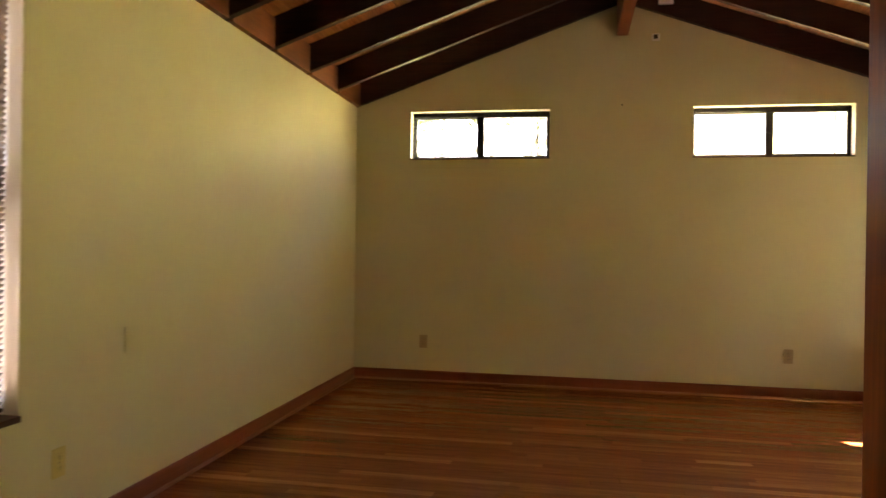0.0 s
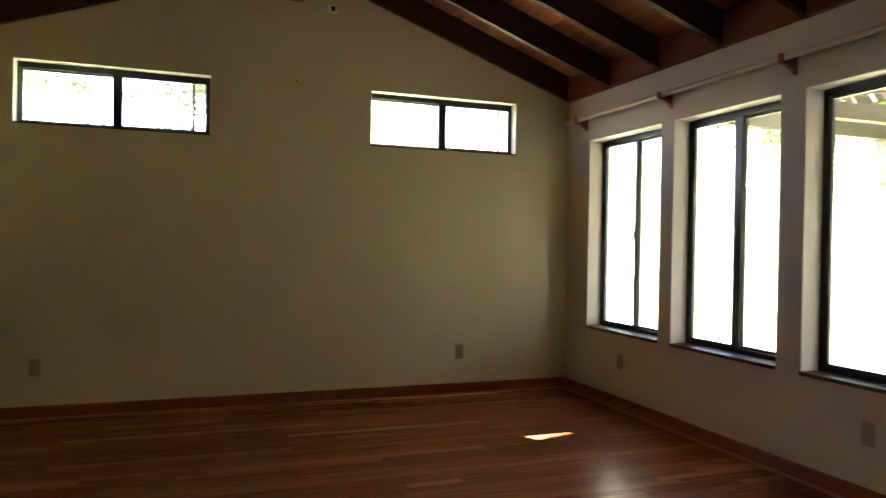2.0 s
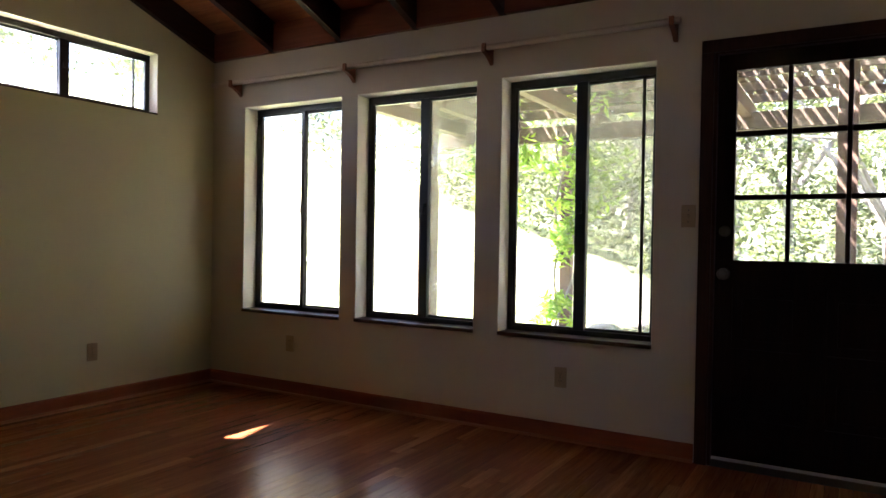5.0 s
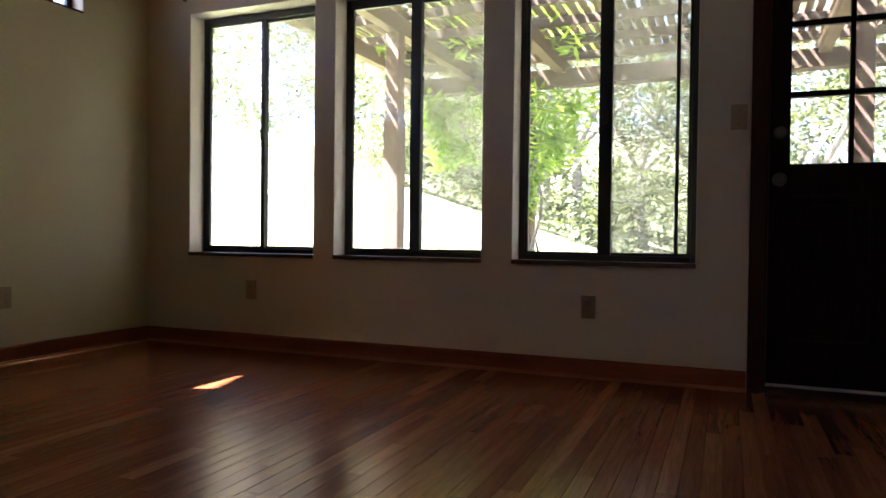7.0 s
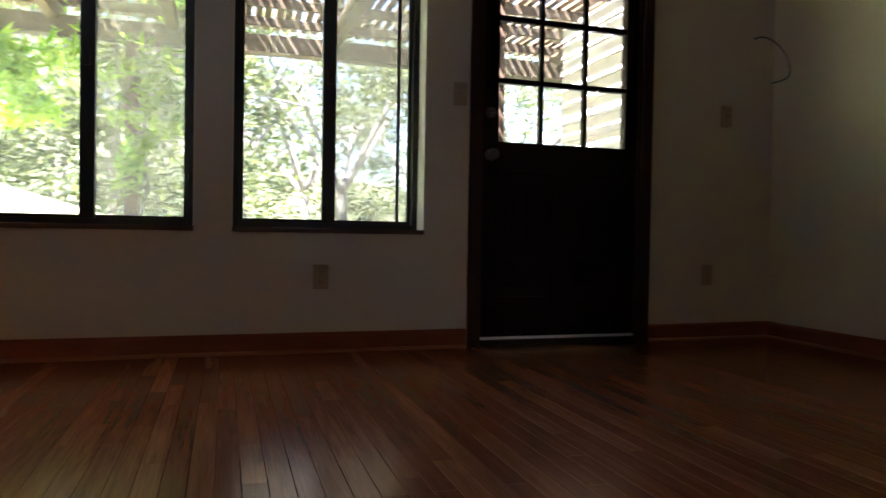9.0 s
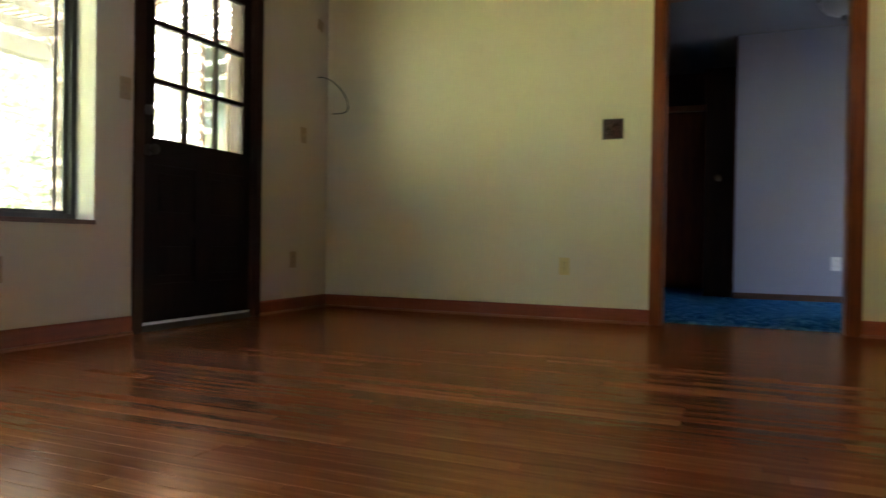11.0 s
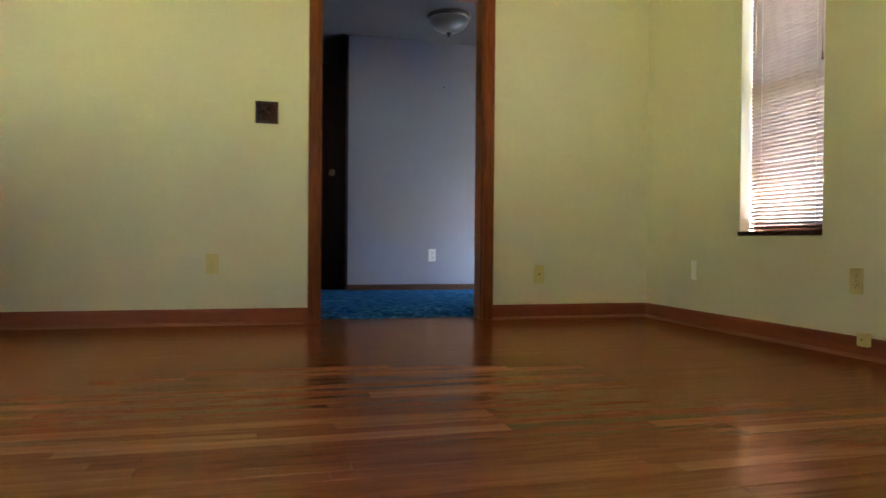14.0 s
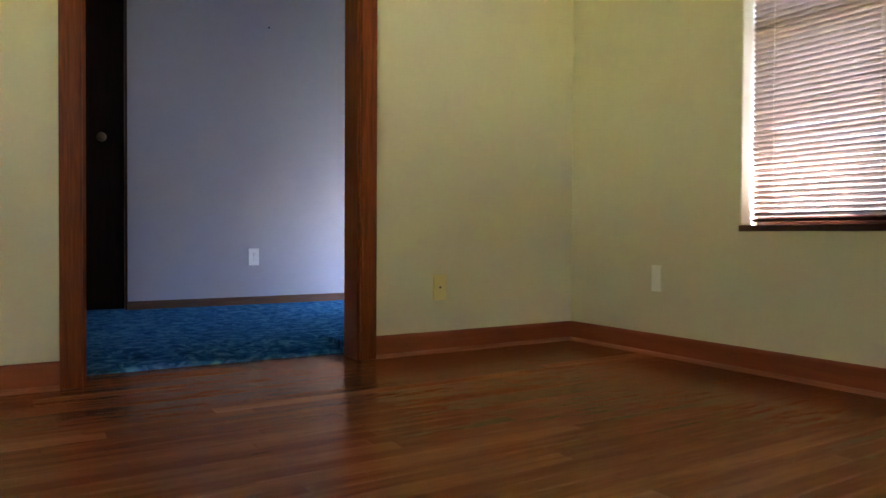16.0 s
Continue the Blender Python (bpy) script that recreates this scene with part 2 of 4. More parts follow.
def carpet_material():
    m, nt, b = material("blue_carpet", 1.0, 0, 0.0)
    v = coords(nt, (1, 1.6, 1), None, True)
    n = noise_out(nt, v, 17, 4, 0.6, 1.2)
    c = ramp(nt, n, [(0.32, (0.008, 0.055, 0.15)), (0.5, (0.025, 0.135, 0.30)), (0.66, (0.09, 0.29, 0.48))])
    nt.links.new(c, b.inputs["Base Color"])
    bump(nt, b, noise_out(nt, coords(nt, world_space=True), 320, 3), 0.8, 0.006)
    return m


M["carpet"] = carpet_material()


def blind_material():
    m = bpy.data.materials.new("translucent_slat")
    m.use_nodes = True
    nt = m.node_tree
    b = nt.nodes["Principled BSDF"]
    b.inputs["Roughness"].default_value = 0.4
    v = coords(nt, (1, 3, 1), None, True)
    c = ramp(nt, noise_out(nt, v, 8, 3), [(0.3, (0.34, 0.26, 0.21)), (0.7, (0.41, 0.31, 0.25))])
    nt.links.new(c, b.inputs["Base Color"])
    tl, mx = nt.nodes.new("ShaderNodeBsdfTranslucent"), nt.nodes.new("ShaderNodeMixShader")
    tl.inputs[0].default_value = (0.72, 0.62, 0.54, 1)
    mx.inputs[0].default_value = 0.035
    nt.links.new(b.outputs[0], mx.inputs[1])
    nt.links.new(tl.outputs[0], mx.inputs[2])
    nt.links.new(mx.outputs[0], nt.nodes["Material Output"].inputs[0])
    return m


M["slat"] = blind_material()
# outdoors
M["post"] = wood("weathered_post", (0.09, 0.055, 0.038), (0.17, 0.11, 0.075), 0.7, "z", world_space=True)
M["beam"] = wood("weathered_beam", (0.055, 0.042, 0.026), (0.12, 0.09, 0.055), 0.7, "y", world_space=True)
M["joist"] = wood("weathered_joist", (0.07, 0.048, 0.024), (0.15, 0.105, 0.055), 0.7, "x", world_space=True)
M["siding"] = wood("tan_siding", (0.54, 0.50, 0.46), (0.66, 0.62, 0.57), 0.7, "x", world_space=True)
M["trim_out"] = wood("tan_trim", (0.42, 0.26, 0.10), (0.6, 0.40, 0.18), 0.6, "z", world_space=True)
M["fascia"] = plain("teal_fascia", (0.10, 0.34, 0.30), 0.6)
M["roofing"] = plain("brown_shingles", (0.12, 0.09, 0.07), 0.9, 0, 0.4, 12, 0.01)
M["stucco"] = plain("tan_stucco", (0.5, 0.4, 0.28), 0.9, 0, 0.1, 60, 0.002)
M["bark"] = plain("grey_bark", (0.20, 0.18, 0.155), 0.9, 0, 0.45, 9, 0.02)
M["stone"] = plain("garden_stone", (0.42, 0.38, 0.33), 0.9, 0, 0.3, 6, 0.01)
M["leaf_vine"] = leafy("vine_leaf", (0.14, 0.28, 0.03), (0.36, 0.50, 0.08), 0.55)
M["leaf_tree"] = leafy("oak_leaf", (0.055, 0.072, 0.040), (0.155, 0.185, 0.112), 0.35)


def ground_material():
    m, nt, b = material("lawn_earth_dark_sides", 0.95, 0, 0.2)
    v = coords(nt, world_space=True)
    n1, n2 = noise_out(nt, v, 0.35, 4), noise_out(nt, v, 9, 5)
    g = ramp(nt, n2, [(0.3, (0.30, 0.36, 0.15)), (0.7, (0.45, 0.50, 0.26))])
    e = ramp(nt, n2, [(0.3, (0.38, 0.36, 0.20)), (0.7, (0.54, 0.50, 0.32))])
    lawn = mix(nt, ramp(nt, n1, [(0.5, (0, 0, 0)), (0.68, (0.8, 0.8, 0.8))]), g, e)
    # Ground west of the house is coloured dark to cut upward bounce light.
    west_dark = ramp(nt, n2, [(0.3, (0.05, 0.047, 0.043)), (0.7, (0.09, 0.085, 0.08))])
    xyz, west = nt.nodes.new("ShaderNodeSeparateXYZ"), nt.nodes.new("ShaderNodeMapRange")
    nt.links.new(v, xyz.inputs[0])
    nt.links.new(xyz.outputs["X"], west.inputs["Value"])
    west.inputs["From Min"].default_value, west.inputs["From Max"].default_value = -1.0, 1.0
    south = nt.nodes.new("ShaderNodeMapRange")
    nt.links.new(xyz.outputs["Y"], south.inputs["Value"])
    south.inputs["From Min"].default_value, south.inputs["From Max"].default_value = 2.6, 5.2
    # Shade put into the lawn colour towards the south, dimming eastern light.
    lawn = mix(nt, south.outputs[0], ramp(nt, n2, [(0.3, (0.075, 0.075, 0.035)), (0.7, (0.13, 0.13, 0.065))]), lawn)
    nt.links.new(mix(nt, west.outputs[0], west_dark, lawn), b.inputs["Base Color"])
    bump(nt, b, noise_out(nt, v, 60, 4), 0.9, 0.04)
    return m


M["ground"] = ground_material()


# ---- mesh helpers ----
def box(bm, x0, y0, z0, x1, y1, z1, bevel=0.0):
    r = bmesh.ops.create_cube(bm, size=1, matrix=Matrix.Translation(((x0 + x1) / 2, (y0 + y1) / 2, (z0 + z1) / 2))
                              @ Matrix.Diagonal((abs(x1 - x0), abs(y1 - y0), abs(z1 - z0), 1)))
    if bevel:
        edges = list({e for v in r["verts"] for e in v.link_edges})
        bmesh.ops.bevel(bm, geom=edges, offset=bevel, segments=2, affect="EDGES", profile=0.6)
    return r["verts"]


def boxed(*a, bevel=0.0):
    bm = bmesh.new()
    box(bm, *a, bevel=bevel)
    return bm


def cyl(bm, p, q, r1, r2=None, seg=16):
    p, q = Vector(p), Vector(q)
    m = Matrix.Translation((p + q) / 2) @ (q - p).to_track_quat("Z", "Y").to_matrix().to_4x4()
    bmesh.ops.create_cone(bm, cap_ends=True, segments=seg, radius1=r1, radius2=r1 if r2 is None else r2, depth=(q - p).length, matrix=m)


def lathe(bm, profile, origin=(0, 0, 0), turn=None, seg=24):
    """Revolve (radius, height) pairs about z."""
    m = Matrix.Translation(origin) @ (turn or Matrix.Identity(4))
    rings = []
    for r, z in profile:
        rings.append([bm.verts.new(m @ Vector((r * math.cos(6.28318 * k / seg), r * math.sin(6.28318 * k / seg), z))) for k in range(seg)])
    for a, b in zip(rings, rings[1:]):
        for k in range(seg):
            bm.faces.new((a[k], a[(k + 1) % seg], b[(k + 1) % seg], b[k]))
    for ring, flip in ((rings[0], True), (rings[-1], False)):
        bm.faces.new(ring[::-1] if flip else ring)


def prism(bm, pts, axis, a, b):
    """Extrude a 2D outline along an axis; pts are the other two coordinates in x, y, z order."""
    def put(p, c):
        return {"x": (c, p[0], p[1]), "y": (p[0], c, p[1]), "z": (p[0], p[1], c)}[axis]
    lo = [bm.verts.new(put(p, a)) for p in pts]
    hi = [bm.verts.new(put(p, b)) for p in pts]
    n = len(pts)
    bm.faces.new(lo)
    bm.faces.new(hi[::-1])
    for k in range(n):
        bm.faces.new((lo[k], hi[k], hi[(k + 1) % n], lo[(k + 1) % n]))


def finish(bm, name, mat, smooth=False):
    bmesh.ops.recalc_face_normals(bm, faces=bm.faces[:])
    me = bpy.data.meshes.new(name)
    bm.to_mesh(me)
    bm.free()
    if mat is not None:
        me.materials.append(mat)
    if smooth:
        for p in me.polygons:
            p.use_smooth = True
    return me


def thing(name, label, category, group="", kind="", at=None):
    ob = new(name)
    ob.empty_display_size = 0.1
    if at is not None:
        ob.matrix_basis = at
    return tagged(ob, label, category, group, kind)


def solid(name, bm, mat, label="", category="", group="", kind="", smooth=False):
    return tagged(new(name, finish(bm, name, mat, smooth)), label, category, group, kind)


def part(name, bm, mat, parent, label="", smooth=False):
    ob = new(name, finish(bm, name, mat, smooth))
    ob.parent = parent
    return tagged(ob, label)


# ---- structure ----
def gable(x):
    return EAVE + SLOPE * min(x, W - x)


def gable_top(x):
    return gable(x) + 0.195


def wall(name, axis, c0, c1, u0, u1, holes, top, mat, label):
    """A wall between planes c0 and c1, along u, with holes (u0, u1, z0, z1) through it and a top that follows top(u)."""
    bm = bmesh.new()
    cuts = {u0, u1} | {h[k] for h in holes for k in (0, 1)}
    if u0 < RIDGE < u1 and top(RIDGE) != top(u0):
        cuts.add(RIDGE)
    cuts = sorted(cuts)
    for a, b in zip(cuts, cuts[1:]):
        mid = (a + b) / 2
        zs, z = [], 0.0
        for h in sorted(h for h in holes if h[0] - 1e-6 <= a and b <= h[1] + 1e-6):
            zs.append((z, h[2]))
            z = h[3]
        for lo, hi in zs:
            if hi - lo > 1e-4:
                prism(bm, [(a, lo), (b, lo), (b, hi), (a, hi)], axis, c0, c1)
        prism(bm, [(a, z), (b, z), (b, top(b)), (a, top(a))], axis, c0, c1)
    bmesh.ops.remove_doubles(bm, verts=bm.verts[:], dist=1e-5)
    inner = [f for f in bm.faces if sum(1 for g in f.edges[0].link_faces if g is not f and set(g.verts) == set(f.verts))]
    bmesh.ops.delete(bm, geom=inner, context="FACES_ONLY")
    return solid(name, bm, mat, label, "wall", kind="structure")


EAST_WIN = [(4.185, 5.108), (3.148, 4.055), (2.082, 2.987)]
EZ0, EZ1 = 0.577, 2.083
NORTH_WIN = [(0.50, 1.736), (2.91, 4.155)]
NZ0, NZ1 = 1.978, 2.402
WWIN = (0.95, 1.537, 0.557, 2.085)
EDOOR = (0.865, 1.80, 0.0, 2.09)
SDOOR = (1.168, 2.205, 0.0, 2.075)
HALL = (-0.40, -2.02)          # hall: west end, back wall

wall("wall_east", "x", W, W + TE, -T, L + T, [(a, b, EZ0, EZ1) for a, b in EAST_WIN] + [EDOOR], lambda u: EAVE + 0.13,
     M["wall_east"], "painted plaster wall with three tall windows, tinted for its backlight")
wall("wall_west", "x", -T, 0, -T, L + T, [WWIN], lambda u: EAVE + 0.13, M["wall"], "cream painted plaster wall with one narrow window")
wall("wall_north", "y", L, L + T, 0, W, [(a, b, NZ0, NZ1) for a, b in NORTH_WIN], gable_top, M["wall"],
     "cream painted gable wall with two high windows")
wall("wall_south", "y", -0.12, 0, 0, W, [SDOOR], gable_top, M["wall"], "cream painted gable wall with a cased doorway")
solid("floor", boxed(0, -0.204, -0.12, W, L, -0.02), M["subfloor"], "reddish brown polished oak strip floor", "floor", kind="structure")

# roof deck boards over the rafters, one mesh
bm = bmesh.new()
run, rise = RIDGE + 0.55, SLOPE
LIFT = 0.205
for side in (0, 1):
    n = 21
    for k in range(n):
        xa, xb = RIDGE - run * k / n, RIDGE - run * (k + 1) / n + 0.004
        za, zb = EAVE + LIFT + SLOPE * xa, EAVE + LIFT + SLOPE * xb
        if side:
            xa, xb = W - xa, W - xb
        jog = 0.002 * ((k * 7) % 3)
        ya, cut = -0.6, [0.9 + 0.55 * ((k * 5 + side * 3) % 7) / 7, 3.3 + 0.6 * ((k * 3) % 5) / 5, L + 0.828]
        for yb in cut:
            prism(bm, [(xa, za + jog), (xb, zb + jog), (xb, zb + 0.03), (xa, za + 0.03)], "y", ya, yb - 0.003)
            ya = yb
solid("ceiling", bm, M["deck"], "orange-brown knotty wood roof boards over dark rafters", "ceiling", kind="structure")
bm = bmesh.new()
prism(bm, [(-0.6, EAVE + LIFT - 0.6 * SLOPE + 0.04), (RIDGE, EAVE + LIFT + RIDGE * SLOPE + 0.04), (W + 0.6, EAVE + LIFT - 0.6 * SLOPE + 0.04),
           (W + 0.6, EAVE + LIFT - 0.6 * SLOPE + 0.07), (RIDGE, EAVE + LIFT + RIDGE * SLOPE + 0.08), (-0.6, EAVE + LIFT - 0.6 * SLOPE + 0.07)], "y", -0.62, L + 0.83)
solid("roof", bm, M["roofing"], "brown shingled gable roof", "roof", kind="structure")

# rafters in pairs, ridge beam, blocking between rafter feet
RAFTER_Y = [L - 0.024 - 0.61 * k for k in range(9)]
for k, y in enumerate(RAFTER_Y):
    for side in (0, 1):
        pts = [(-0.02, EAVE - 0.02 * SLOPE + 0.002), (RIDGE - 0.05, EAVE + (RIDGE - 0.05) * SLOPE + 0.002),
               (RIDGE - 0.05, EAVE + LIFT + (RIDGE - 0.05) * SLOPE - 0.002), (-0.02, EAVE + LIFT - 0.02 * SLOPE - 0.002)]
        if side:
            pts = [(W - a, b) for a, b in pts]
        bm = bmesh.new()
        prism(bm, pts, "y", y - 0.023, y + 0.023)
        solid("rafter", bm, M["rafter"], "dark stained wooden rafter under the roof boards", "rafter", "exposed rafters", "structure")
solid("ridge_beam", boxed(RIDGE - 0.048, 0.0, 3.008, RIDGE + 0.048, L - 0.002, EAVE + LIFT + SLOPE * RIDGE - 0.03, bevel=0.004), M["ridge"],
      "reddish stained wooden ridge beam along the peak", "beam", kind="structure")
for ya, yb in zip(RAFTER_Y[1:], RAFTER_Y):
    for x in (0.004, W - 0.042):
        solid("trim", boxed(x, ya + 0.024, EAVE + 0.002, x + 0.038, yb - 0.024, EAVE + LIFT - 0.004), M["block"],
              "reddish stained blocking board between rafter feet", "blocking", "rafter blocking", "structure")


def base_run(axis, a, b, c, face):
    """Baseboard with a shoe strip at its foot; face: +1 or -1, the side of c that it stands on."""
    bm = bmesh.new()
    prof = [(0.0015, 0.001), (0.014, 0.001), (0.014, 0.080), (0.011, 0.090), (0.006, 0.095), (0.0015, 0.095)]
    pts = [(c + face * d, z) for d, z in prof]
    ax = "y" if axis == "y" else "x"
    prism(bm, pts, ax, a, b)
    ob = solid("baseboard", bm, M["base_" + ax], "reddish stained oak baseboard along the wall", "baseboard", kind="structure")
    bm = bmesh.new()
    prof = [(0.0145, 0.001), (0.027, 0.001), (0.026, 0.009), (0.021, 0.015), (0.0145, 0.017)]
    prism(bm, [(c + face * d, z) for d, z in prof], ax, a, b)
    part("shoe_strip", bm, M["shoe_" + ax], ob, "lighter oak quarter round strip")


base_run("x", 0.0, W, L, -1)
base_run("x", 0.0, 1.103, 0.0, 1)
base_run("x", 2.268, W, 0.0, 1)
base_run("y", 0.0, L, 0.0, 1)
base_run("y", 0.0, 0.808, W, -1)
base_run("y", 1.86, L, W, -1)

# south doorway: jamb and casing
door = thing("door_1", "reddish fir cased doorway without a door", "doorway", kind="structure")
for x0, x1 in ((1.168, 1.186), (2.187, 2.205)):
    part("jamb", boxed(x0, -0.125, 0.0, x1, 0.004, 2.057), M["casing"], door)
part("jamb_head", boxed(1.168, -0.125, 2.057, 2.205, 0.004, 2.075), M["casing_x"], door)
for x0, x1 in ((1.103, 1.174), (2.199, 2.268)):
    part("casing", boxed(x0, 0.001, 0.0, x1, 0.020, 2.063, bevel=0.004), M["casing"], door)
    part("casing", boxed(x0, -0.140, HALL_Z, x1, -0.1205, 2.063, bevel=0.004), M["casing"], door)
for y0, y1 in ((0.001, 0.021), (-0.141, -0.1205)):
    part("casing_head", boxed(1.103, y0, 2.064, 2.268, y1, 2.134, bevel=0.004), M["casing_x"], door)


# ---- windows ----
def sliding_window(name, axis, c, u0, u1, z0, z1, out, tall, label, meet=1.6, screen=0.0):
    """Black aluminium slider set toward the outside of an opening. out: +1 or -1, the outward side of plane c."""
    win = thing(name, label, "window", kind="structure")

    def bar(part_name, d0, d1, a, b, za, zb, mat, lab="", bevel=0.0):
        d0, d1 = c + out * d0, c + out * d1
        args = (min(d0, d1), a, za, max(d0, d1), b, zb) if axis == "x" else (a, min(d0, d1), za, b, max(d0, d1), zb)
        return part(part_name, boxed(*args, bevel=bevel), mat, win, lab)

    f = 0.034 if tall else 0.022
    d0 = 0.125 if tall else 0.088
    d1 = d0 + 0.05
    bm = bmesh.new()
    top = f * (1.3 if tall else 1.9)
    for a, b, za, zb in ((u0, u0 + f, z0, z1), (u1 - f, u1, z0, z1), (u0 + f, u1 - f, z0, z0 + f), (u0 + f, u1 - f, z1 - top, z1)):
        lo, hi = sorted((c + out * d0, c + out * d1))
        box(bm, *((lo, a, za, hi, b, zb) if axis == "x" else (a, lo, za, b, hi, zb)), bevel=0.003)
    part("window_frame", bm, M["black_alu"], win)
    mid = (u0 + u1) / 2
    s = 0.030 if tall else 0.024
    wide = s * meet
    for a, b, sa, sb, e0, e1 in ((u0 + f, mid + wide / 2, s * 0.6, wide, d0 + 0.028, d0 + 0.046), (mid - wide / 2, u1 - f, wide, s * 0.6, d0 + 0.004, d0 + 0.024)):
        bm = bmesh.new()
        za, zb = z0 + f, z1 - top
        for p, q, r, t2 in ((a, a + sa, za, zb), (b - sb, b, za, zb), (a + sa, b - sb, za, za + s * 0.5), (a + sa, b - sb, zb - s * 0.5, zb)):
            lo, hi = sorted((c + out * e0, c + out * e1))
            box(bm, *((lo, p, r, hi, q, t2) if axis == "x" else (p, lo, r, q, hi, t2)), bevel=0.002)
        part("sash", bm, M["black_alu"], win)
        e = (e0 + e1) / 2
        bar("pane", e - 0.002, e + 0.002, a + sa, b - sb, za + s * 0.5, zb - s * 0.5, M["screen"] if tall and a < mid - 0.1 else M["glass"])
    if screen:
        us = u0 + f + screen if tall else u1 - f - screen - 0.018
        bar("screen_edge", d0 + 0.0245, d0 + 0.0275, us, us + 0.018, z0 + f, z1 - top, M["black_alu"], "narrow black screen edge")
    zl = z0 + (z1 - z0) * 0.47
    bar("latch", d0 - 0.010, d0 + 0.003, mid - 0.012, mid + 0.012, zl, zl + (0.07 if tall else 0.03), M["black_alu"], "small black latch", 0.002)
    if tall:
        bar("window_sill", -0.012, d0 - 0.001, u0 + 0.002, u1 - 0.002, z0 - 0.016, z0 + 0.006, M["sill"], "dark brown sill board", 0.003)
    else:
        bar("window_sill", -0.004, d0 - 0.001, u0 + 0.002, u1 - 0.002, z0 - 0.008, z0 + 0.004, M["sill"], "dark brown sill strip", 0.002)
    # pale lining of the reveal
    for a, b, za, zb in ((u0, u0 + 0.004, z0 + 0.006, z1 - 0.004), (u1 - 0.004, u1, z0 + 0.006, z1 - 0.004), (u0, u1, z1 - 0.004, z1)):
        bar("reveal", 0.002, d0 - 0.0005, a, b, za, zb, M["reveal"], "pale painted reveal")
    return win


for k, (a, b) in enumerate(EAST_WIN):
    sliding_window("window_%d" % (k + 1), "x", W, a, b, EZ0, EZ1, 1, True, "tall black aluminium sliding window with a dark sill",
                   (1.0, 2.1, 2.2)[k], (0, 0, 0.06)[k])
for k, (a, b) in enumerate(NORTH_WIN):
    sliding_window("window_%d" % (k + 4), "y", L, a, b, NZ0, NZ1, 1, False, "wide low black aluminium sliding window high in the gable", 2.7, 0.085)

# west window: two stacked sashes behind a blind
win = thing("window_6", "narrow tall window with stacked sashes behind a blind", "window", kind="structure")
y0, y1, z0, z1 = WWIN
bm = bmesh.new()
for a, b, c, d in ((y0, y0 + 0.05, z0, z1), (y1 - 0.05, y1, z0, z1), (y0 + 0.05, y1 - 0.05, z0, z0 + 0.06), (y0 + 0.05, y1 - 0.05, z1 - 0.05, z1),
                   (y0 + 0.05, y1 - 0.05, 1.30, 1.37)):
    box(bm, -0.145, a, c, -0.105, b, d, bevel=0.003)
part("window_frame", bm, M["sill"], win, "dark brown wooden frame")
for c, d in ((z0 + 0.06, 1.30), (1.37, z1 - 0.05)):
    part("pane", boxed(-0.128, y0 + 0.05, c, -0.124, y1 - 0.05, d), M["glass"], win)
part("window_sill", boxed(-0.104, y0 + 0.002, z0 - 0.016, 0.014, y1 - 0.002, z0 + 0.008, bevel=0.004), M["sill"], win, "dark brown sill board")
for a, b in ((y0, y0 + 0.004), (y1 - 0.004, y1)):
    part("reveal", boxed(-0.104, a, z0 + 0.009, -0.002, b, z1 - 0.004), M["reveal"], win, "pale painted reveal")
part("reveal", boxed(-0.104, y0, z1 - 0.004, -0.002, y1, z1), M["reveal"], win)

blind = thing("venetian_blind", "lowered tan venetian blind with tilted narrow slats", "blind")
by0, by1 = y0 + 0.012, y1 - 0.012
part("headrail", boxed(-0.078, by0, z1 - 0.035, -0.048, by1, z1 - 0.006, bevel=0.003), M["blind"], blind)
part("bottom_rail", boxed(-0.076, by0, z0 + 0.020, -0.052, by1, z0 + 0.034, bevel=0.004), M["sill"], blind, "dark bottom rail")
bm = bmesh.new()
n, half, tilt = 6, 0.0125, radians(-46)
ring = []
for k in range(n + 1):
    s = -half + 2 * half * k / n
    camber = 0.0022 * (1 - (s / half) ** 2)
    ring.append((s * math.cos(tilt) - camber * math.sin(tilt), -s * math.sin(tilt) + -camber * math.cos(tilt)))
rows = [[bm.verts.new((p[0], y, p[1])) for p in ring] for y in (by0, by1)]
for k in range(n):
    bm.faces.new((rows[0][k], rows[0][k + 1], rows[1][k + 1], rows[1][k]))
slat_mesh = finish(bm, "slat", M["slat"], True)
count = 69
for k in range(count):
    ob = new("slat", slat_mesh)
    ob.parent = blind
    ob.location = (-0.064, 0, z0 + 0.048 + k * (z1 - z0 - 0.095) / (count - 1))
    ob.rotation_euler = (radians(random.uniform(-0.03, 0.03)), 0, 0)
for y in (by0 + 0.09, by1 - 0.09):
    for x in (-0.0765, -0.0515):
        bm = bmesh.new()
        cyl(bm, (x, y, z0 + 0.03), (x, y, z1 - 0.02), 0.0009, seg=6)
        part("ladder_cord", bm, M["rod"], blind)
bm = bmesh.new()
cyl(bm, (-0.044, by0 + 0.05, z1 - 0.03), (-0.040, by0 + 0.053, 1.50), 0.003, seg=8)
part("tilt_wand", bm, M["rod"], blind)
bm = bmesh.new()
cyl(bm, (-0.044, by1 - 0.05, z1 - 0.03), (-0.043, by1 - 0.05, 1.42), 0.0012, seg=6)
cyl(bm, (-0.043, by1 - 0.05, 1.42), (-0.043, by1 - 0.05, 1.38), 0.003, 0.007, seg=10)
part("lift_cord", bm, M["bracket"], blind, "lift cord with a small wooden tassel")

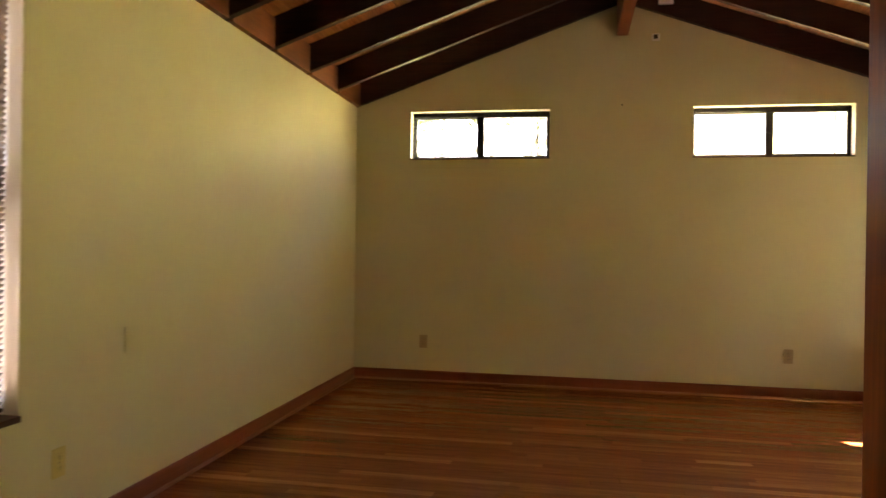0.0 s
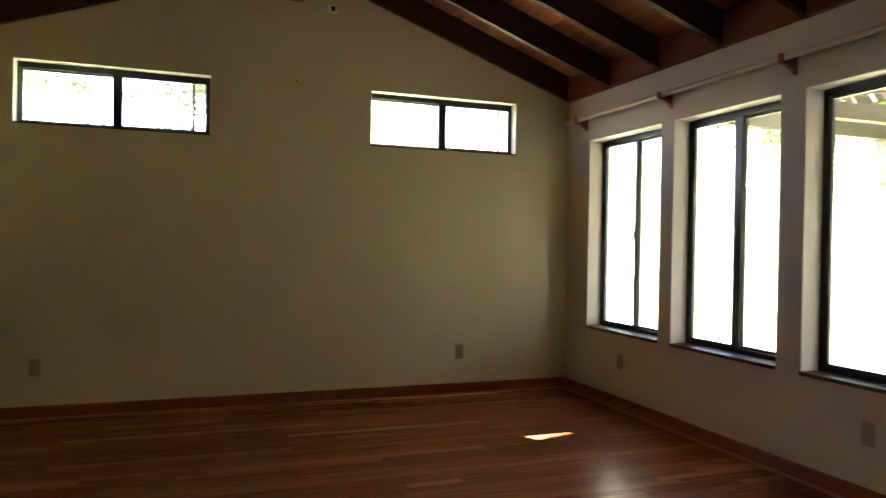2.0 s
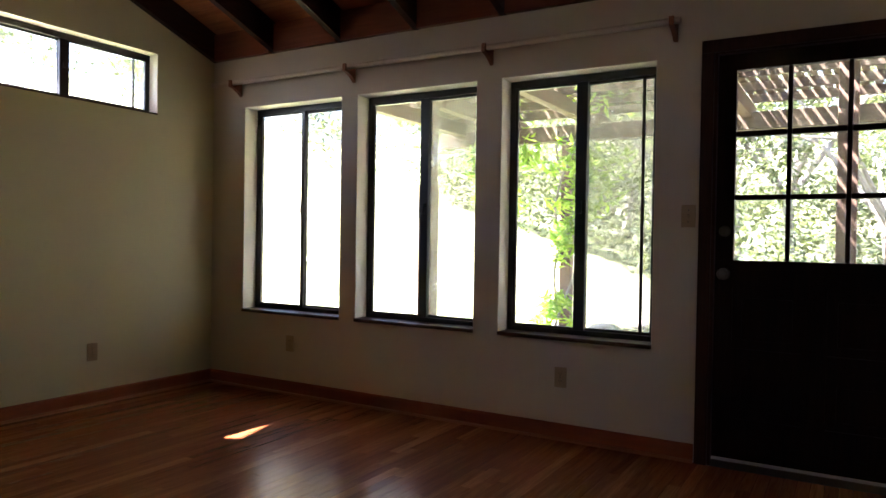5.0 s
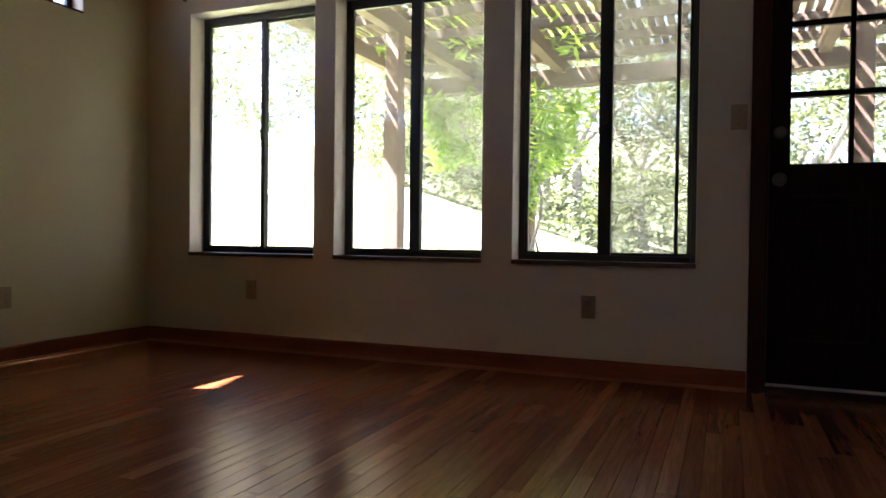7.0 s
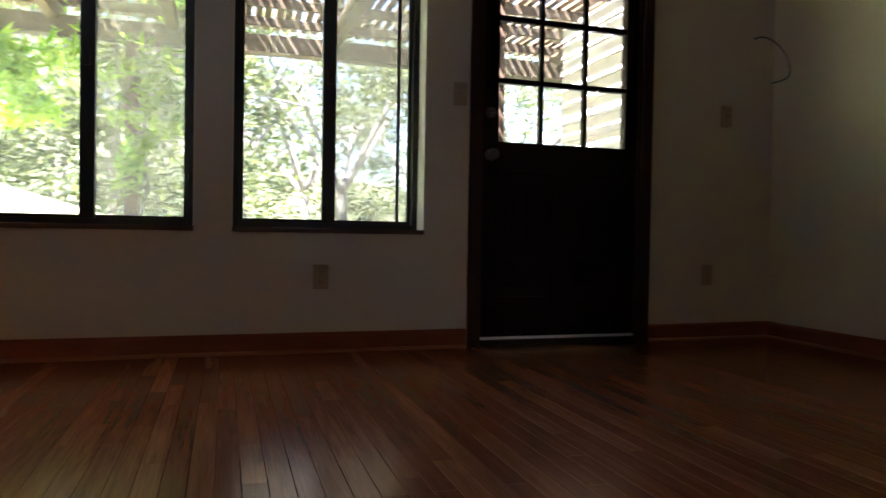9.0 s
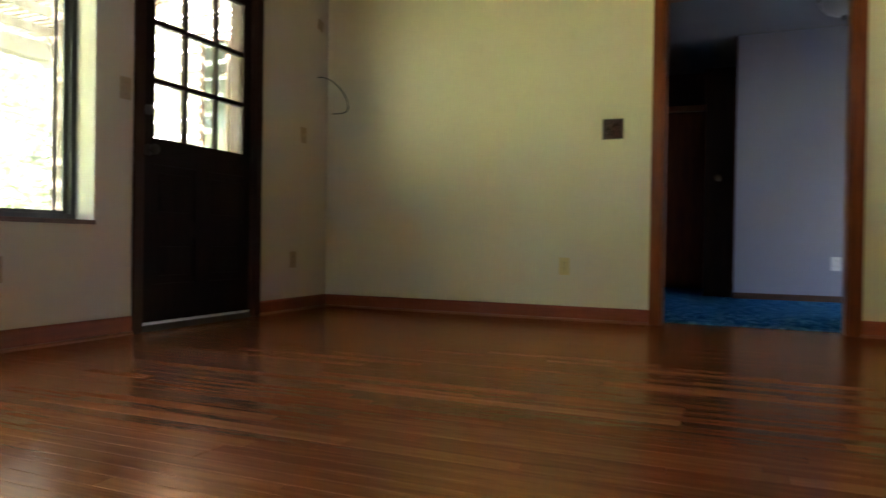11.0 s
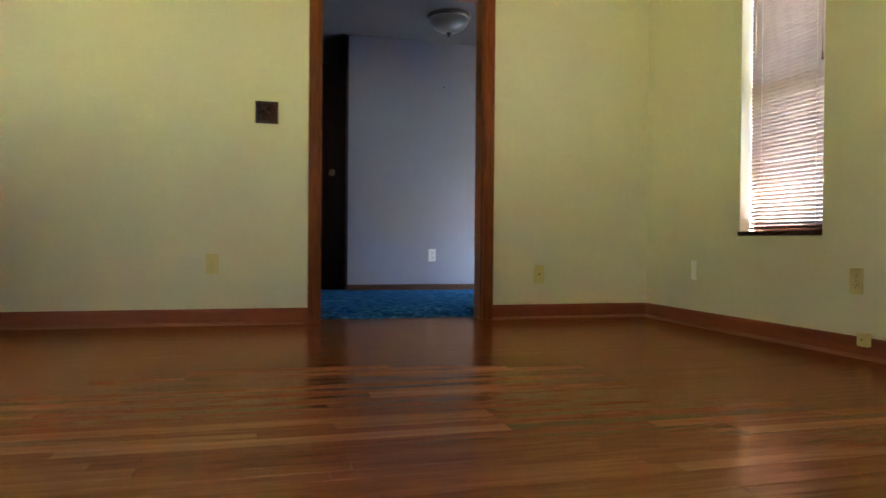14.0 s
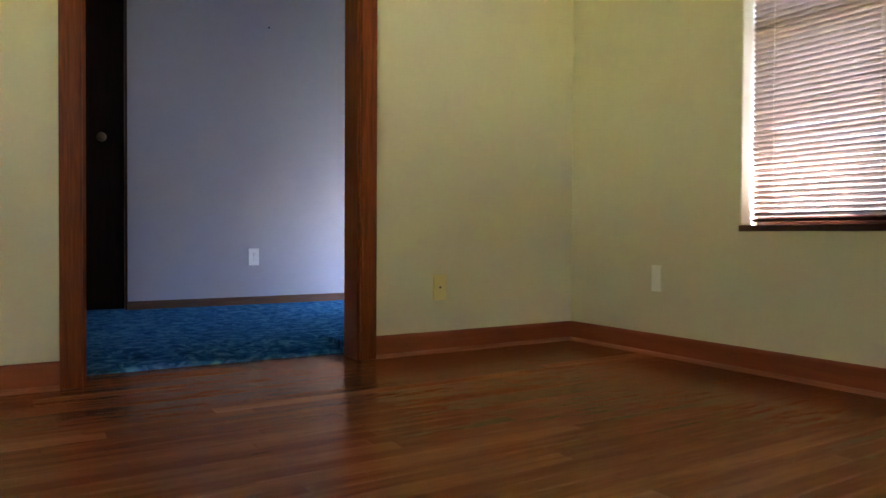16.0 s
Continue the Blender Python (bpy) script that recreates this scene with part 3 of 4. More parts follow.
# ---- east door with nine panes ----
door = thing("door_2", "dark stained wooden door with nine panes, closed", "door", kind="structure")
for a, b in ((0.811, 0.872), (1.795, 1.856)):
    part("casing", boxed(W - 0.020, a, 0.0, W - 0.001, b, 2.082, bevel=0.004), M["dark_frame"], door)
part("casing_head", boxed(W - 0.021, 0.811, 2.0825, W - 0.001, 1.856, 2.146, bevel=0.004), M["dark_frame"], door)
for a, b in ((0.865, 0.885), (1.78, 1.80)):
    part("jamb", boxed(W, a, 0.0, W + TE, b, 2.075), M["dark_frame"], door)
part("jamb_head", boxed(W, 0.865, 2.075, W + TE, 1.80, 2.09), M["dark_frame"], door)
dx0, dx1 = W + 0.018, W + 0.062
for a, b in ((0.8855, 0.900), (1.765, 1.7795)):
    part("door_stop", boxed(dx1 + 0.001, a, 0.03, dx1 + 0.020, b, 2.0745), M["dark_frame"], door)
part("door_stop", boxed(dx1 + 0.001, 0.9005, 2.055, dx1 + 0.020, 1.7645, 2.0745), M["dark_frame"], door)
DY0, DY1 = 0.888, 1.777
GY = [(0.956, 1.188), (1.209, 1.441), (1.462, 1.693)]
GZ = [(1.042, 1.342), (1.368, 1.658), (1.686, 1.990)]
bm = bmesh.new()
for a, b, c, d in ((DY0, GY[0][0], 0.03, 2.07), (GY[2][1], DY1, 0.03, 2.07), (GY[0][0], GY[2][1], GZ[2][1], 2.07), (GY[0][0], GY[2][1], 0.90, GZ[0][0]),
                   (GY[0][0], GY[2][1], 0.03, 0.25), (GY[0][0], GY[2][1], 0.50, 0.60), (1.275, 1.375, 0.25, 0.50), (1.275, 1.375, 0.60, 0.90)):
    box(bm, dx0, a, c, dx1, b, d)
leaf = part("leaf", bm, M["dark_door"], door)
for a, b in ((GY[0][0], 1.275), (1.375, GY[2][1])):
    for c, d in ((0.25, 0.50), (0.60, 0.90)):
        bm = bmesh.new()
        box(bm, dx0 + 0.006, a - 0.012, c - 0.012, dx1 - 0.006, b + 0.012, d + 0.012)
        box(bm, dx0 + 0.002, a + 0.045, c + 0.045, dx1 - 0.002, b - 0.045, d - 0.045, bevel=0.004)
        part("raised_panel", bm, M["dark_door"], leaf)
for (a, b), (c, d) in zip(GY, GY[1:]):
    part("muntin", boxed(dx0 + 0.004, b, GZ[0][0], dx1 - 0.004, c, GZ[2][1], bevel=0.004), M["dark_door"], leaf)
for (a, b), (c, d) in zip(GZ, GZ[1:]):
    for ya, yb in GY:
        part("muntin", boxed(dx0 + 0.004, ya, b, dx1 - 0.004, yb, c, bevel=0.004), M["dark_door"], leaf)
for ya, yb in GY:
    for za, zb in GZ:
        part("pane", boxed(dx0 + 0.020, ya + 0.0005, za + 0.0005, dx0 + 0.024, yb - 0.0005, zb - 0.0005), M["glass"], leaf)
inward = Matrix.Rotation(radians(-90), 4, "Y")
bm = bmesh.new()
lathe(bm, [(0.030, 0.0), (0.031, 0.004), (0.026, 0.008), (0.012, 0.012), (0.011, 0.028), (0.024, 0.036), (0.028, 0.046), (0.027, 0.056), (0.020, 0.064), (0.006, 0.067)],
      (dx0, 1.735, 0.972), inward)
part("door_knob", bm, M["steel"], leaf, "steel door knob", True)
bm = bmesh.new()
lathe(bm, [(0.028, 0.0), (0.028, 0.006), (0.020, 0.012), (0.019, 0.018)], (dx0, 1.735, 1.186), inward)
box(bm, dx0 - 0.034, 1.735 - 0.014, 1.182, dx0 - 0.016, 1.735 + 0.014, 1.190, bevel=0.002)
part("deadbolt", bm, M["steel"], leaf, "steel deadbolt turn")
for z in (0.28, 1.05, 1.84):
    bm = bmesh.new()
    cyl(bm, (W + 0.006, 0.880, z - 0.045), (W + 0.006, 0.880, z + 0.045), 0.006, seg=10)
    part("hinge", bm, M["brass"], leaf, "brass hinge pin")
part("door_sweep", boxed(dx0 - 0.008, DY0, 0.032, dx0 - 0.0005, DY1, 0.046, bevel=0.002), M["threshold"], leaf, "aluminium sweep strip")
bm = bmesh.new()
prism(bm, [(W - 0.01, 0.0), (W + 0.012, 0.028), (W + 0.075, 0.0295), (W + 0.10, 0.022), (W + TE, 0.002)], "y", 0.885, 1.78)
part("threshold", bm, M["bronze"], door, "dark bronze threshold")

# ---- curtain rod on wooden brackets ----
rod = thing("curtain_rod", "long pale wooden curtain rod on brown brackets above the windows", "curtain rod")
bm = bmesh.new()
cyl(bm, (W - 0.078, 1.950, 2.250), (W - 0.078, 5.345, 2.250), 0.0165, seg=16)
part("pole", bm, M["rod"], rod)
bm = bmesh.new()
lathe(bm, [(0.012, 0), (0.021, 0.006), (0.023, 0.016), (0.017, 0.026), (0.004, 0.030)], (W - 0.078, 5.345, 2.250), Matrix.Rotation(radians(-90), 4, "X"), 16)
part("finial", bm, M["rod"], rod)
for y in (1.99, 3.055, 4.085, 5.15):
    bm = bmesh.new()
    prism(bm, [(W - 0.001, 2.163), (W - 0.001, 2.262), (W - 0.020, 2.262), (W - 0.058, 2.243), (W - 0.060, 2.231), (W - 0.098, 2.231), (W - 0.100, 2.268),
               (W - 0.112, 2.268), (W - 0.114, 2.220), (W - 0.070, 2.210), (W - 0.030, 2.188)], "y", y - 0.012, y + 0.012)
    part("bracket", bm, M["bracket"], rod, "brown wooden bracket")


# ---- plates on the walls ----
def outlet(mat, label):
    ob = thing("wall_outlet", label, "outlet", "wall outlets")
    part("plate", boxed(-0.035, -0.007, -0.0575, 0.035, -0.001, 0.0575, bevel=0.0025), mat, ob)
    for z in (-0.021, 0.021):
        bm = bmesh.new()
        box(bm, -0.0165, -0.010, z - 0.0145, 0.0165, -0.006, z + 0.0145, bevel=0.003)
        socket = part("socket", bm, mat, ob)
        bm = bmesh.new()
        box(bm, -0.0085, -0.0106, z - 0.002, -0.0060, -0.0098, z + 0.008)
        box(bm, 0.0060, -0.0106, z - 0.001, 0.0085, -0.0098, z + 0.007)
        cyl(bm, (0, -0.0106, z - 0.008), (0, -0.0098, z - 0.008), 0.0028, seg=8)
        part("slots", bm, M["slot"], socket)
    bm = bmesh.new()
    cyl(bm, (0, -0.0080, 0), (0, -0.0065, 0), 0.003, seg=10)
    part("screw", bm, M["steel"], ob)
    return ob


def light_switch(mat, label):
    ob = thing("light_switch", label, "switch", "light switches")
    part("plate", boxed(-0.035, -0.007, -0.0575, 0.035, -0.001, 0.0575, bevel=0.0025), mat, ob)
    bm = bmesh.new()
    prism(bm, [(-0.006, -0.010), (-0.020, 0.004), (-0.018, 0.008), (-0.006, 0.010)], "x", -0.0045, 0.0045)
    part("toggle", bm, mat, ob)
    for z in (-0.030, 0.030):
        bm = bmesh.new()
        cyl(bm, (0, -0.0080, z), (0, -0.0065, z), 0.003, seg=10)
        part("screw", bm, M["steel"], ob)
    return ob


N_, S_, E_, W_ = 0, 180, -90, 90
o1 = outlet(M["almond"], "almond plastic duplex outlet low on the wall")
o1.matrix_basis = pose(0.646, L, 0.352, 0, 0, N_)
for x, y, z, r in ((3.678, L, 0.349, N_), (W, 4.626, 0.362, E_), (W, 2.584, 0.355, E_), (W, 0.431, 0.363, E_)):
    copy_thing(o1, pose(x, y, z, 0, 0, r))
o2 = outlet(M["ivory"], "ivory plastic duplex outlet low on the cream wall")
o2.matrix_basis = pose(2.812, 0, 0.356, 0, 0, S_)
for x, y, z, r in ((0, 1.735, 0.337, W_),):
    copy_thing(o2, pose(x, y, z, 0, 0, r))
o3 = outlet(M["white_plastic"], "white plastic duplex outlet on the hall wall")
o3.matrix_basis = pose(1.005, HALL[1], 0.374, 0, 0, S_)
s1 = light_switch(M["almond"], "almond plastic light switch beside the dark door")
s1.matrix_basis = pose(W, 1.908, 1.262, 0, 0, E_)
copy_thing(s1, pose(W, 0.322, 1.256, 0, 0, E_))


def blank_plate(name, mat, label, w, h, at, hole=True, category="wall plate"):
    ob = thing(name, label, category, at=at)
    part("plate", boxed(-w / 2, -0.007, -h / 2, w / 2, -0.001, h / 2, bevel=0.0025), mat, ob)
    if hole:
        bm = bmesh.new()
        cyl(bm, (0, -0.0115, 0), (0, -0.0065, 0), 0.0055, seg=12)
        part("jack", bm, M["steel"], ob, "round cable jack")
    return ob


blank_plate("phone_plate", M["ivory"], "ivory plate with a round jack low on the cream wall", 0.07, 0.115, pose(0.784, 0, 0.29, 0, 0, S_))
blank_plate("blank_plate", M["pale_plastic"], "pale blank cover plate near the corner", 0.05, 0.115, pose(0, 0.545, 0.338, 0, 0, W_), False)
blank_plate("painted_plate", M["wall"], "small cream painted-over cover plate", 0.07, 0.115, pose(0, 2.165, 0.76, 0, 0, W_), False)
blank_plate("chime_plate", M["almond"], "small tilted almond plate high beside the corner", 0.075, 0.085, pose(W, 0.125, 2.10, 0, 14, E_), False)
jack = thing("phone_jack", "small ivory surface phone jack on the baseboard", "phone jack", at=pose(0.014, 1.802, 0.088, 0, 0, W_))
part("body", boxed(-0.027, -0.026, -0.030, 0.027, -0.001, 0.030, bevel=0.004), M["ivory"], jack)
bm = bmesh.new()
cyl(bm, (0, -0.0275, 0.0), (0, -0.0255, 0.0), 0.004, seg=10)
part("screw", bm, M["brass"], jack)

# open electrical box closed with crumpled foil
foil = thing("foil_covered_opening", "square wall opening lined with shiny foil, glints coloured over dark red", "wall opening")
bm = bmesh.new()
bmesh.ops.create_grid(bm, x_segments=13, y_segments=13, size=0.063)
for v in bm.verts:
    p = Vector((v.co.x, 0, v.co.y))
    edge = min(1, 8 * (1 - max(abs(v.co.x), abs(v.co.y)) / 0.063))
    v.co = Vector((2.51 + p.x + edge * random.uniform(-0.003, 0.003), 0.004 + edge * (0.012 + random.uniform(-0.011, 0.012)), 1.2465 + p.z + edge * random.uniform(-0.003, 0.003)))
bmesh.ops.triangulate(bm, faces=bm.faces[:])
part("foil", bm, M["foil"], foil)
bm = bmesh.new()
for a, b, c, d in ((2.444, 2.576, 1.181, 1.185), (2.444, 2.576, 1.308, 1.312), (2.444, 2.448, 1.185, 1.308), (2.572, 2.576, 1.185, 1.308)):
    box(bm, a, 0.001, c, b, 0.006, d)
part("rim", bm, M["cable"], foil)


def curve_thing(name, pts, radius, mat, label, category):
    cu = bpy.data.curves.new(name, "CURVE")
    cu.dimensions, cu.bevel_depth, cu.bevel_resolution = "3D", radius, 3
    sp = cu.splines.new("BEZIER")
    sp.bezier_points.add(len(pts) - 1)
    for bp, p in zip(sp.bezier_points, pts):
        bp.co, bp.handle_left_type, bp.handle_right_type = p, "AUTO", "AUTO"
    tmp = new(name, cu)
    me = bpy.data.meshes.new_from_object(tmp.evaluated_get(bpy.context.evaluated_depsgraph_get()))
    bpy.data.objects.remove(tmp)
    me.materials.clear()
    me.materials.append(mat)
    return tagged(new(name, me), label, category)


curve_thing("cable", [(W + 0.002, 0.144, 1.711), (W - 0.06, 0.142, 1.705), (4.52, 0.135, 1.665), (4.445, 0.125, 1.585), (4.408, 0.12, 1.50), (4.418, 0.118, 1.452), (4.45, 0.118, 1.440), (4.537, 0.12, 1.438)],
            0.0042, M["cable"], "loose black coaxial cable hanging out of the wall", "cable")
sensor = thing("wall_sensor", "small pale sensor box with a dark face below the gable peak", "sensor", at=pose(2.60, L, 2.98))
part("body", boxed(-0.032, -0.034, -0.028, 0.032, -0.001, 0.028, bevel=0.005), M["white_plastic"], sensor)
part("lens", boxed(-0.020, -0.038, -0.018, 0.014, -0.0345, 0.018, bevel=0.0015), M["slot"], sensor, "dark sensor window")

alarm = thing("smoke_alarm", "small white alarm box on the rafter beside the ridge", "alarm")
part("body", boxed(2.61, L - 0.085, 3.235, 2.73, L - 0.048, 3.285, bevel=0.01), M["white_plastic"], alarm)
part("grille", boxed(2.64, L - 0.088, 3.25, 2.70, L - 0.0855, 3.27, bevel=0.001), M["pale_plastic"], alarm)

# ---- hall behind the doorway ----
HX0, HY = HALL
HC = 2.335
bm = bmesh.new()
box(bm, HX0, -4.2, -0.12, 4.2, -0.42, HALL_Z)
box(bm, HX0, -0.42, -0.12, 1.166, -0.121, HALL_Z)
box(bm, 2.207, -0.42, -0.12, 4.2, -0.121, HALL_Z)
prism(bm, [(-0.42, -0.12), (-0.205, -0.12), (-0.205, 0.006), (-0.22, 0.016), (-0.42, HALL_Z)], "x", 1.166, 2.207)
solid("floor_hall", bm, M["carpet"], "blue mottled carpet in the hall", "carpet", kind="structure")
solid("wall_hall_back", boxed(HX0, HY - 0.12, HALL_Z, 1.785, HY, HC), M["hall_wall"], "white painted hall wall, tinted dim blue for cool shade", "wall", kind="structure")
bm = bmesh.new()
prism(bm, [(HY + 0.001, HALL_Z), (HY + 0.013, HALL_Z), (HY + 0.013, HALL_Z + 0.04), (HY + 0.006, HALL_Z + 0.052), (HY + 0.001, HALL_Z + 0.052)], "x", HX0, 1.785)
solid("baseboard", bm, M["hall_base"], "narrow dark brown wooden baseboard in the hall", "baseboard", kind="structure")
solid("ceiling_hall", boxed(HX0, -4.2, HC, 4.2, -0.12, HC + 0.1), M["hall_ceiling"], "flat hall ceiling, its shade put into a dark grey", "ceiling", kind="structure")
wall("wall_hall_west", "x", HX0 - 0.15, HX0, -4.3, 0.0, [(-1.97, -0.95, 0.08, 0.88)], lambda u: HC + 0.1, M["hall_wall"], "white painted hall end wall with a window, tinted dim blue for cool shade")
solid("wall_hall_north", boxed(HX0, -0.12, 0.0, -T, 0.0, HC), M["hall_wall"], "white painted hall wall, tinted dim blue for cool shade", "wall", kind="structure")
solid("wall_hall_east", boxed(4.2, -4.3, 0.0, 4.35, -0.12, HC), M["hall_wall"], "white painted hall wall, tinted dim blue for cool shade", "wall", kind="structure")
# Corridor walls take the dark door-frame wood to stand for deep shade.
solid("wall_hall_far", boxed(1.785, -3.42, HALL_Z, 4.2, -3.3, HC), M["dark_frame"], "wall at the end of the corridor, coloured dark for shade", "wall", kind="structure")
solid("wall_hall_turn", boxed(1.665, -3.3, HALL_Z, 1.784, HY - 0.121, HC), M["dark_frame"], "corridor side wall, coloured dark for shade", "wall", kind="structure")
win = thing("window_7", "small hall window with a white frame", "window", kind="structure")
bm = bmesh.new()
for a, b, c, d in ((-1.97, -1.94, 0.08, 0.88), (-0.98, -0.95, 0.08, 0.88), (-1.94, -0.98, 0.08, 0.11), (-1.94, -0.98, 0.85, 0.88)):
    box(bm, HX0 - 0.12, a, c, HX0 - 0.07, b, d)
part("window_frame", bm, M["white_plastic"], win)
part("pane", boxed(HX0 - 0.10, -1.94, 0.11, HX0 - 0.096, -0.98, 0.85), M["glass"], win)

hall_door = thing("hall_door", "very dark wooden door standing open at the corridor corner", "door", at=pose(1.80, HY - 0.03, HALL_Z + 0.006, 0, 0, -3))
part("leaf", boxed(0.0, -0.04, 0, 0.245, 0.0, 2.02, bevel=0.003), M["dark_door"], hall_door)
bm = bmesh.new()
lathe(bm, [(0.026, 0.0), (0.026, 0.005), (0.011, 0.010), (0.011, 0.030), (0.026, 0.040), (0.026, 0.052), (0.012, 0.060)], (0.125, 0.0, 1.045), Matrix.Rotation(radians(-90), 4, "X"))
part("knob", bm, M["brass"], hall_door, "dull brass knob", True)
solid("trim_hall", boxed(1.787, HY - 0.02, HALL_Z, 1.80, HY + 0.012, HC), M["dark_frame"], "dark corner trim at the corridor", "trim", kind="structure")
far_door = thing("closet_door", "reddish brown wooden door with a pale top rail at the corridor end", "door", at=pose(2.06, -3.296, HALL_Z + 0.006))
part("leaf", boxed(0, 0, 0, 0.72, 0.035, 1.86, bevel=0.003), M["casing"], far_door)
part("top_rail", boxed(-0.03, 0.001, 1.865, 0.75, 0.045, 1.93, bevel=0.003), M["shoe_x"], far_door, "pale wooden top rail")
for x in (-0.09, 0.755):
    part("casing", boxed(x, 0.001, 0.0, x + 0.055, 0.05, 1.99), M["dark_frame"], far_door)

lamp = thing("ceiling_lamp", "unlit flush ceiling lamp with a frosted bowl and chrome rim", "ceiling lamp", at=pose(1.075, -1.23, HC))
bm = bmesh.new()
lathe(bm, [(0.150, 0.0), (0.178, -0.006), (0.180, -0.022), (0.160, -0.034), (0.150, -0.036)])
part("rim", bm, M["steel"], lamp, "chrome rim", True)
bm = bmesh.new()
lathe(bm, [(0.158, -0.030), (0.160, -0.045), (0.150, -0.075), (0.120, -0.110), (0.075, -0.135), (0.020, -0.146)], seg=32)
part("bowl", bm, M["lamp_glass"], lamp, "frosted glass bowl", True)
bm = bmesh.new()
lathe(bm, [(0.020, -0.144), (0.022, -0.152), (0.010, -0.160), (0.013, -0.170), (0.008, -0.182), (0.002, -0.186)], seg=16)
part("finial", bm, M["steel"], lamp, "chrome finial", True)

cabinet = thing("linen_cabinet", "tall pale drawer cabinet in the dim hall", "cabinet", at=pose(2.36, -1.92, HALL_Z))
part("body", boxed(0, 0, 0.0, 0.46, 0.42, 1.38, bevel=0.004), M["stucco"], cabinet)
for z0_, z1_ in ((0.06, 0.30), (0.32, 0.76), (0.78, 1.34)):
    front = part("drawer_front", boxed(0.02, 0.421, z0_, 0.44, 0.437, z1_, bevel=0.003), M["stucco"], cabinet)
    part("pull", boxed(0.18, 0.438, (z0_ + z1_) / 2 - 0.006, 0.28, 0.450, (z0_ + z1_) / 2 + 0.006, bevel=0.003), M["cable"], front, "dark drawer pull")
solid("storage_box", boxed(2.38, -1.90, HALL_Z + 1.381, 2.78, -1.53, HALL_Z + 1.60, bevel=0.006), M["white_plastic"], "white box standing on the hall cabinet", "box")
for x, y, z, ry in ((2.335, L, 2.415, 1), (0.905, HALL[1], 1.919, -1)):
    bm = bmesh.new()
    cyl(bm, (x, y - 0.0005 * ry, z), (x, y - 0.012 * ry, z + 0.003), 0.003, seg=8)
    cyl(bm, (x, y - 0.012 * ry, z + 0.003), (x, y - 0.014 * ry, z + 0.0035), 0.007, seg=10)
    solid("nail", bm, M["cable"], "small dark nail stuck in the painted wall", "nail")

# ---- outdoors ----
def land(x, y):
    """Height of the ground: a flat terrace by the house, a lawn that climbs to the north-east, hills far off."""
    s = min(1, max(0, (x - 6.6) / 5)) ** 1.3
    h = -0.13 + s * (0.30 * max(0, y - 1.2) - 0.03 * max(0, x - 8))
    e = min(1, max(0, (x - 0.5) / 5))
    h += (1 - s) * e * 0.27 * max(0, y - 6.3)
    r = math.hypot(x - 2, y - 2)
    a = math.atan2(y - 2, x - 2)
    h = max(h, -1.4) if r < 60 else h
    far = min(1, max(0, (r - 26) / 60))
    h = h * (1 - far) + far * (9 + 7 * math.sin(a * 2.0 + 0.6) + 3 * math.sin(a * 5)) * min(1, r / 110)
    if r > 30:
        h += 0.5 * noise.noise(Vector((x * 0.05, y * 0.05, 0))) * min(4, (r - 30) / 10)
    return h


verts, faces = [], []
radii = [0.0] + [1.2 * 1.115 ** k for k in range(66)]
SEG = 120
for i, r in enumerate(radii):
    for k in range(SEG):
        a = 2 * math.pi * k / SEG
        x, y = 6 + r * math.cos(a), 2 + r * math.sin(a)
        z = land(x, y)
        if -3.2 < x < W + 0.4 and -5 < y < L + 0.4:
            z = min(z, -0.3)
        verts.append((x, y, z))
for i in range(len(radii) - 1):
    for k in range(SEG):
        faces.append((i * SEG + k, i * SEG + (k + 1) % SEG, (i + 1) * SEG + (k + 1) % SEG, (i + 1) * SEG + k))
me = bpy.data.meshes.new("ground")
me.from_pydata(verts, [], faces)
me.materials.append(M["ground"])
for p in me.polygons:
    p.use_smooth = True
tagged(new("ground", me), "bright sunlit lawn climbing away from the terrace, coloured darker to the west and south", "ground", kind="structure")
solid("pavement", boxed(W + TE + 0.002, -0.5, -0.3, 8.3, 5.3, -0.10), plain("patio_concrete", (0.125, 0.115, 0.10), 0.85, 0, 0.15, 14, 0.002),
      "weathered concrete terrace under the porch roof", "terrace", kind="structure")

# porch roof: posts, beams, joists, battens, corrugated sheet
def post(x, y, z1, sleeve, label):
    ob = thing("porch_post", label, "post", "porch posts")
    part("shaft", boxed(x - 0.057, y - 0.057, -0.10, x + 0.057, y + 0.057, z1, bevel=0.006), M["post"], ob)
    if sleeve:
        part("sleeve", boxed(x - 0.066, y - 0.066, -0.10, x + 0.066, y + 0.066, sleeve, bevel=0.008), M["post"], ob, "thicker lower sleeve")
    return ob


for x, y, s in ((6.1, 4.38, 1.60), (5.95, 1.22, 0)):
    post(x, y, 2.28, s, "weathered brown square porch post striped with sun")
for x, y in ((7.9, 3.78), (7.9, 0.9)):
    post(x, y, 2.17, 0, "weathered porch post under the front beam")
solid("porch_beam", boxed(7.82, -0.8, 2.17, 7.98, 5.3, 2.33, bevel=0.006), M["beam"], "weathered front beam of the porch roof", "beam", "porch beams")
solid("porch_beam", boxed(W + TE + 0.002, -0.8, 2.20, W + TE + 0.05, 5.3, 2.33, bevel=0.004), M["beam"], "weathered ledger board on the house wall", "beam", "porch beams")
for y in (5.0, 4.38, 3.46, 2.05, 1.22, -0.2):
    solid("porch_joist", boxed(W + TE + 0.052, y - 0.045, 2.285, 8.15, y + 0.045, 2.42, bevel=0.005), M["joist"], "weathered wooden joist of the porch roof", "joist", "porch joists")
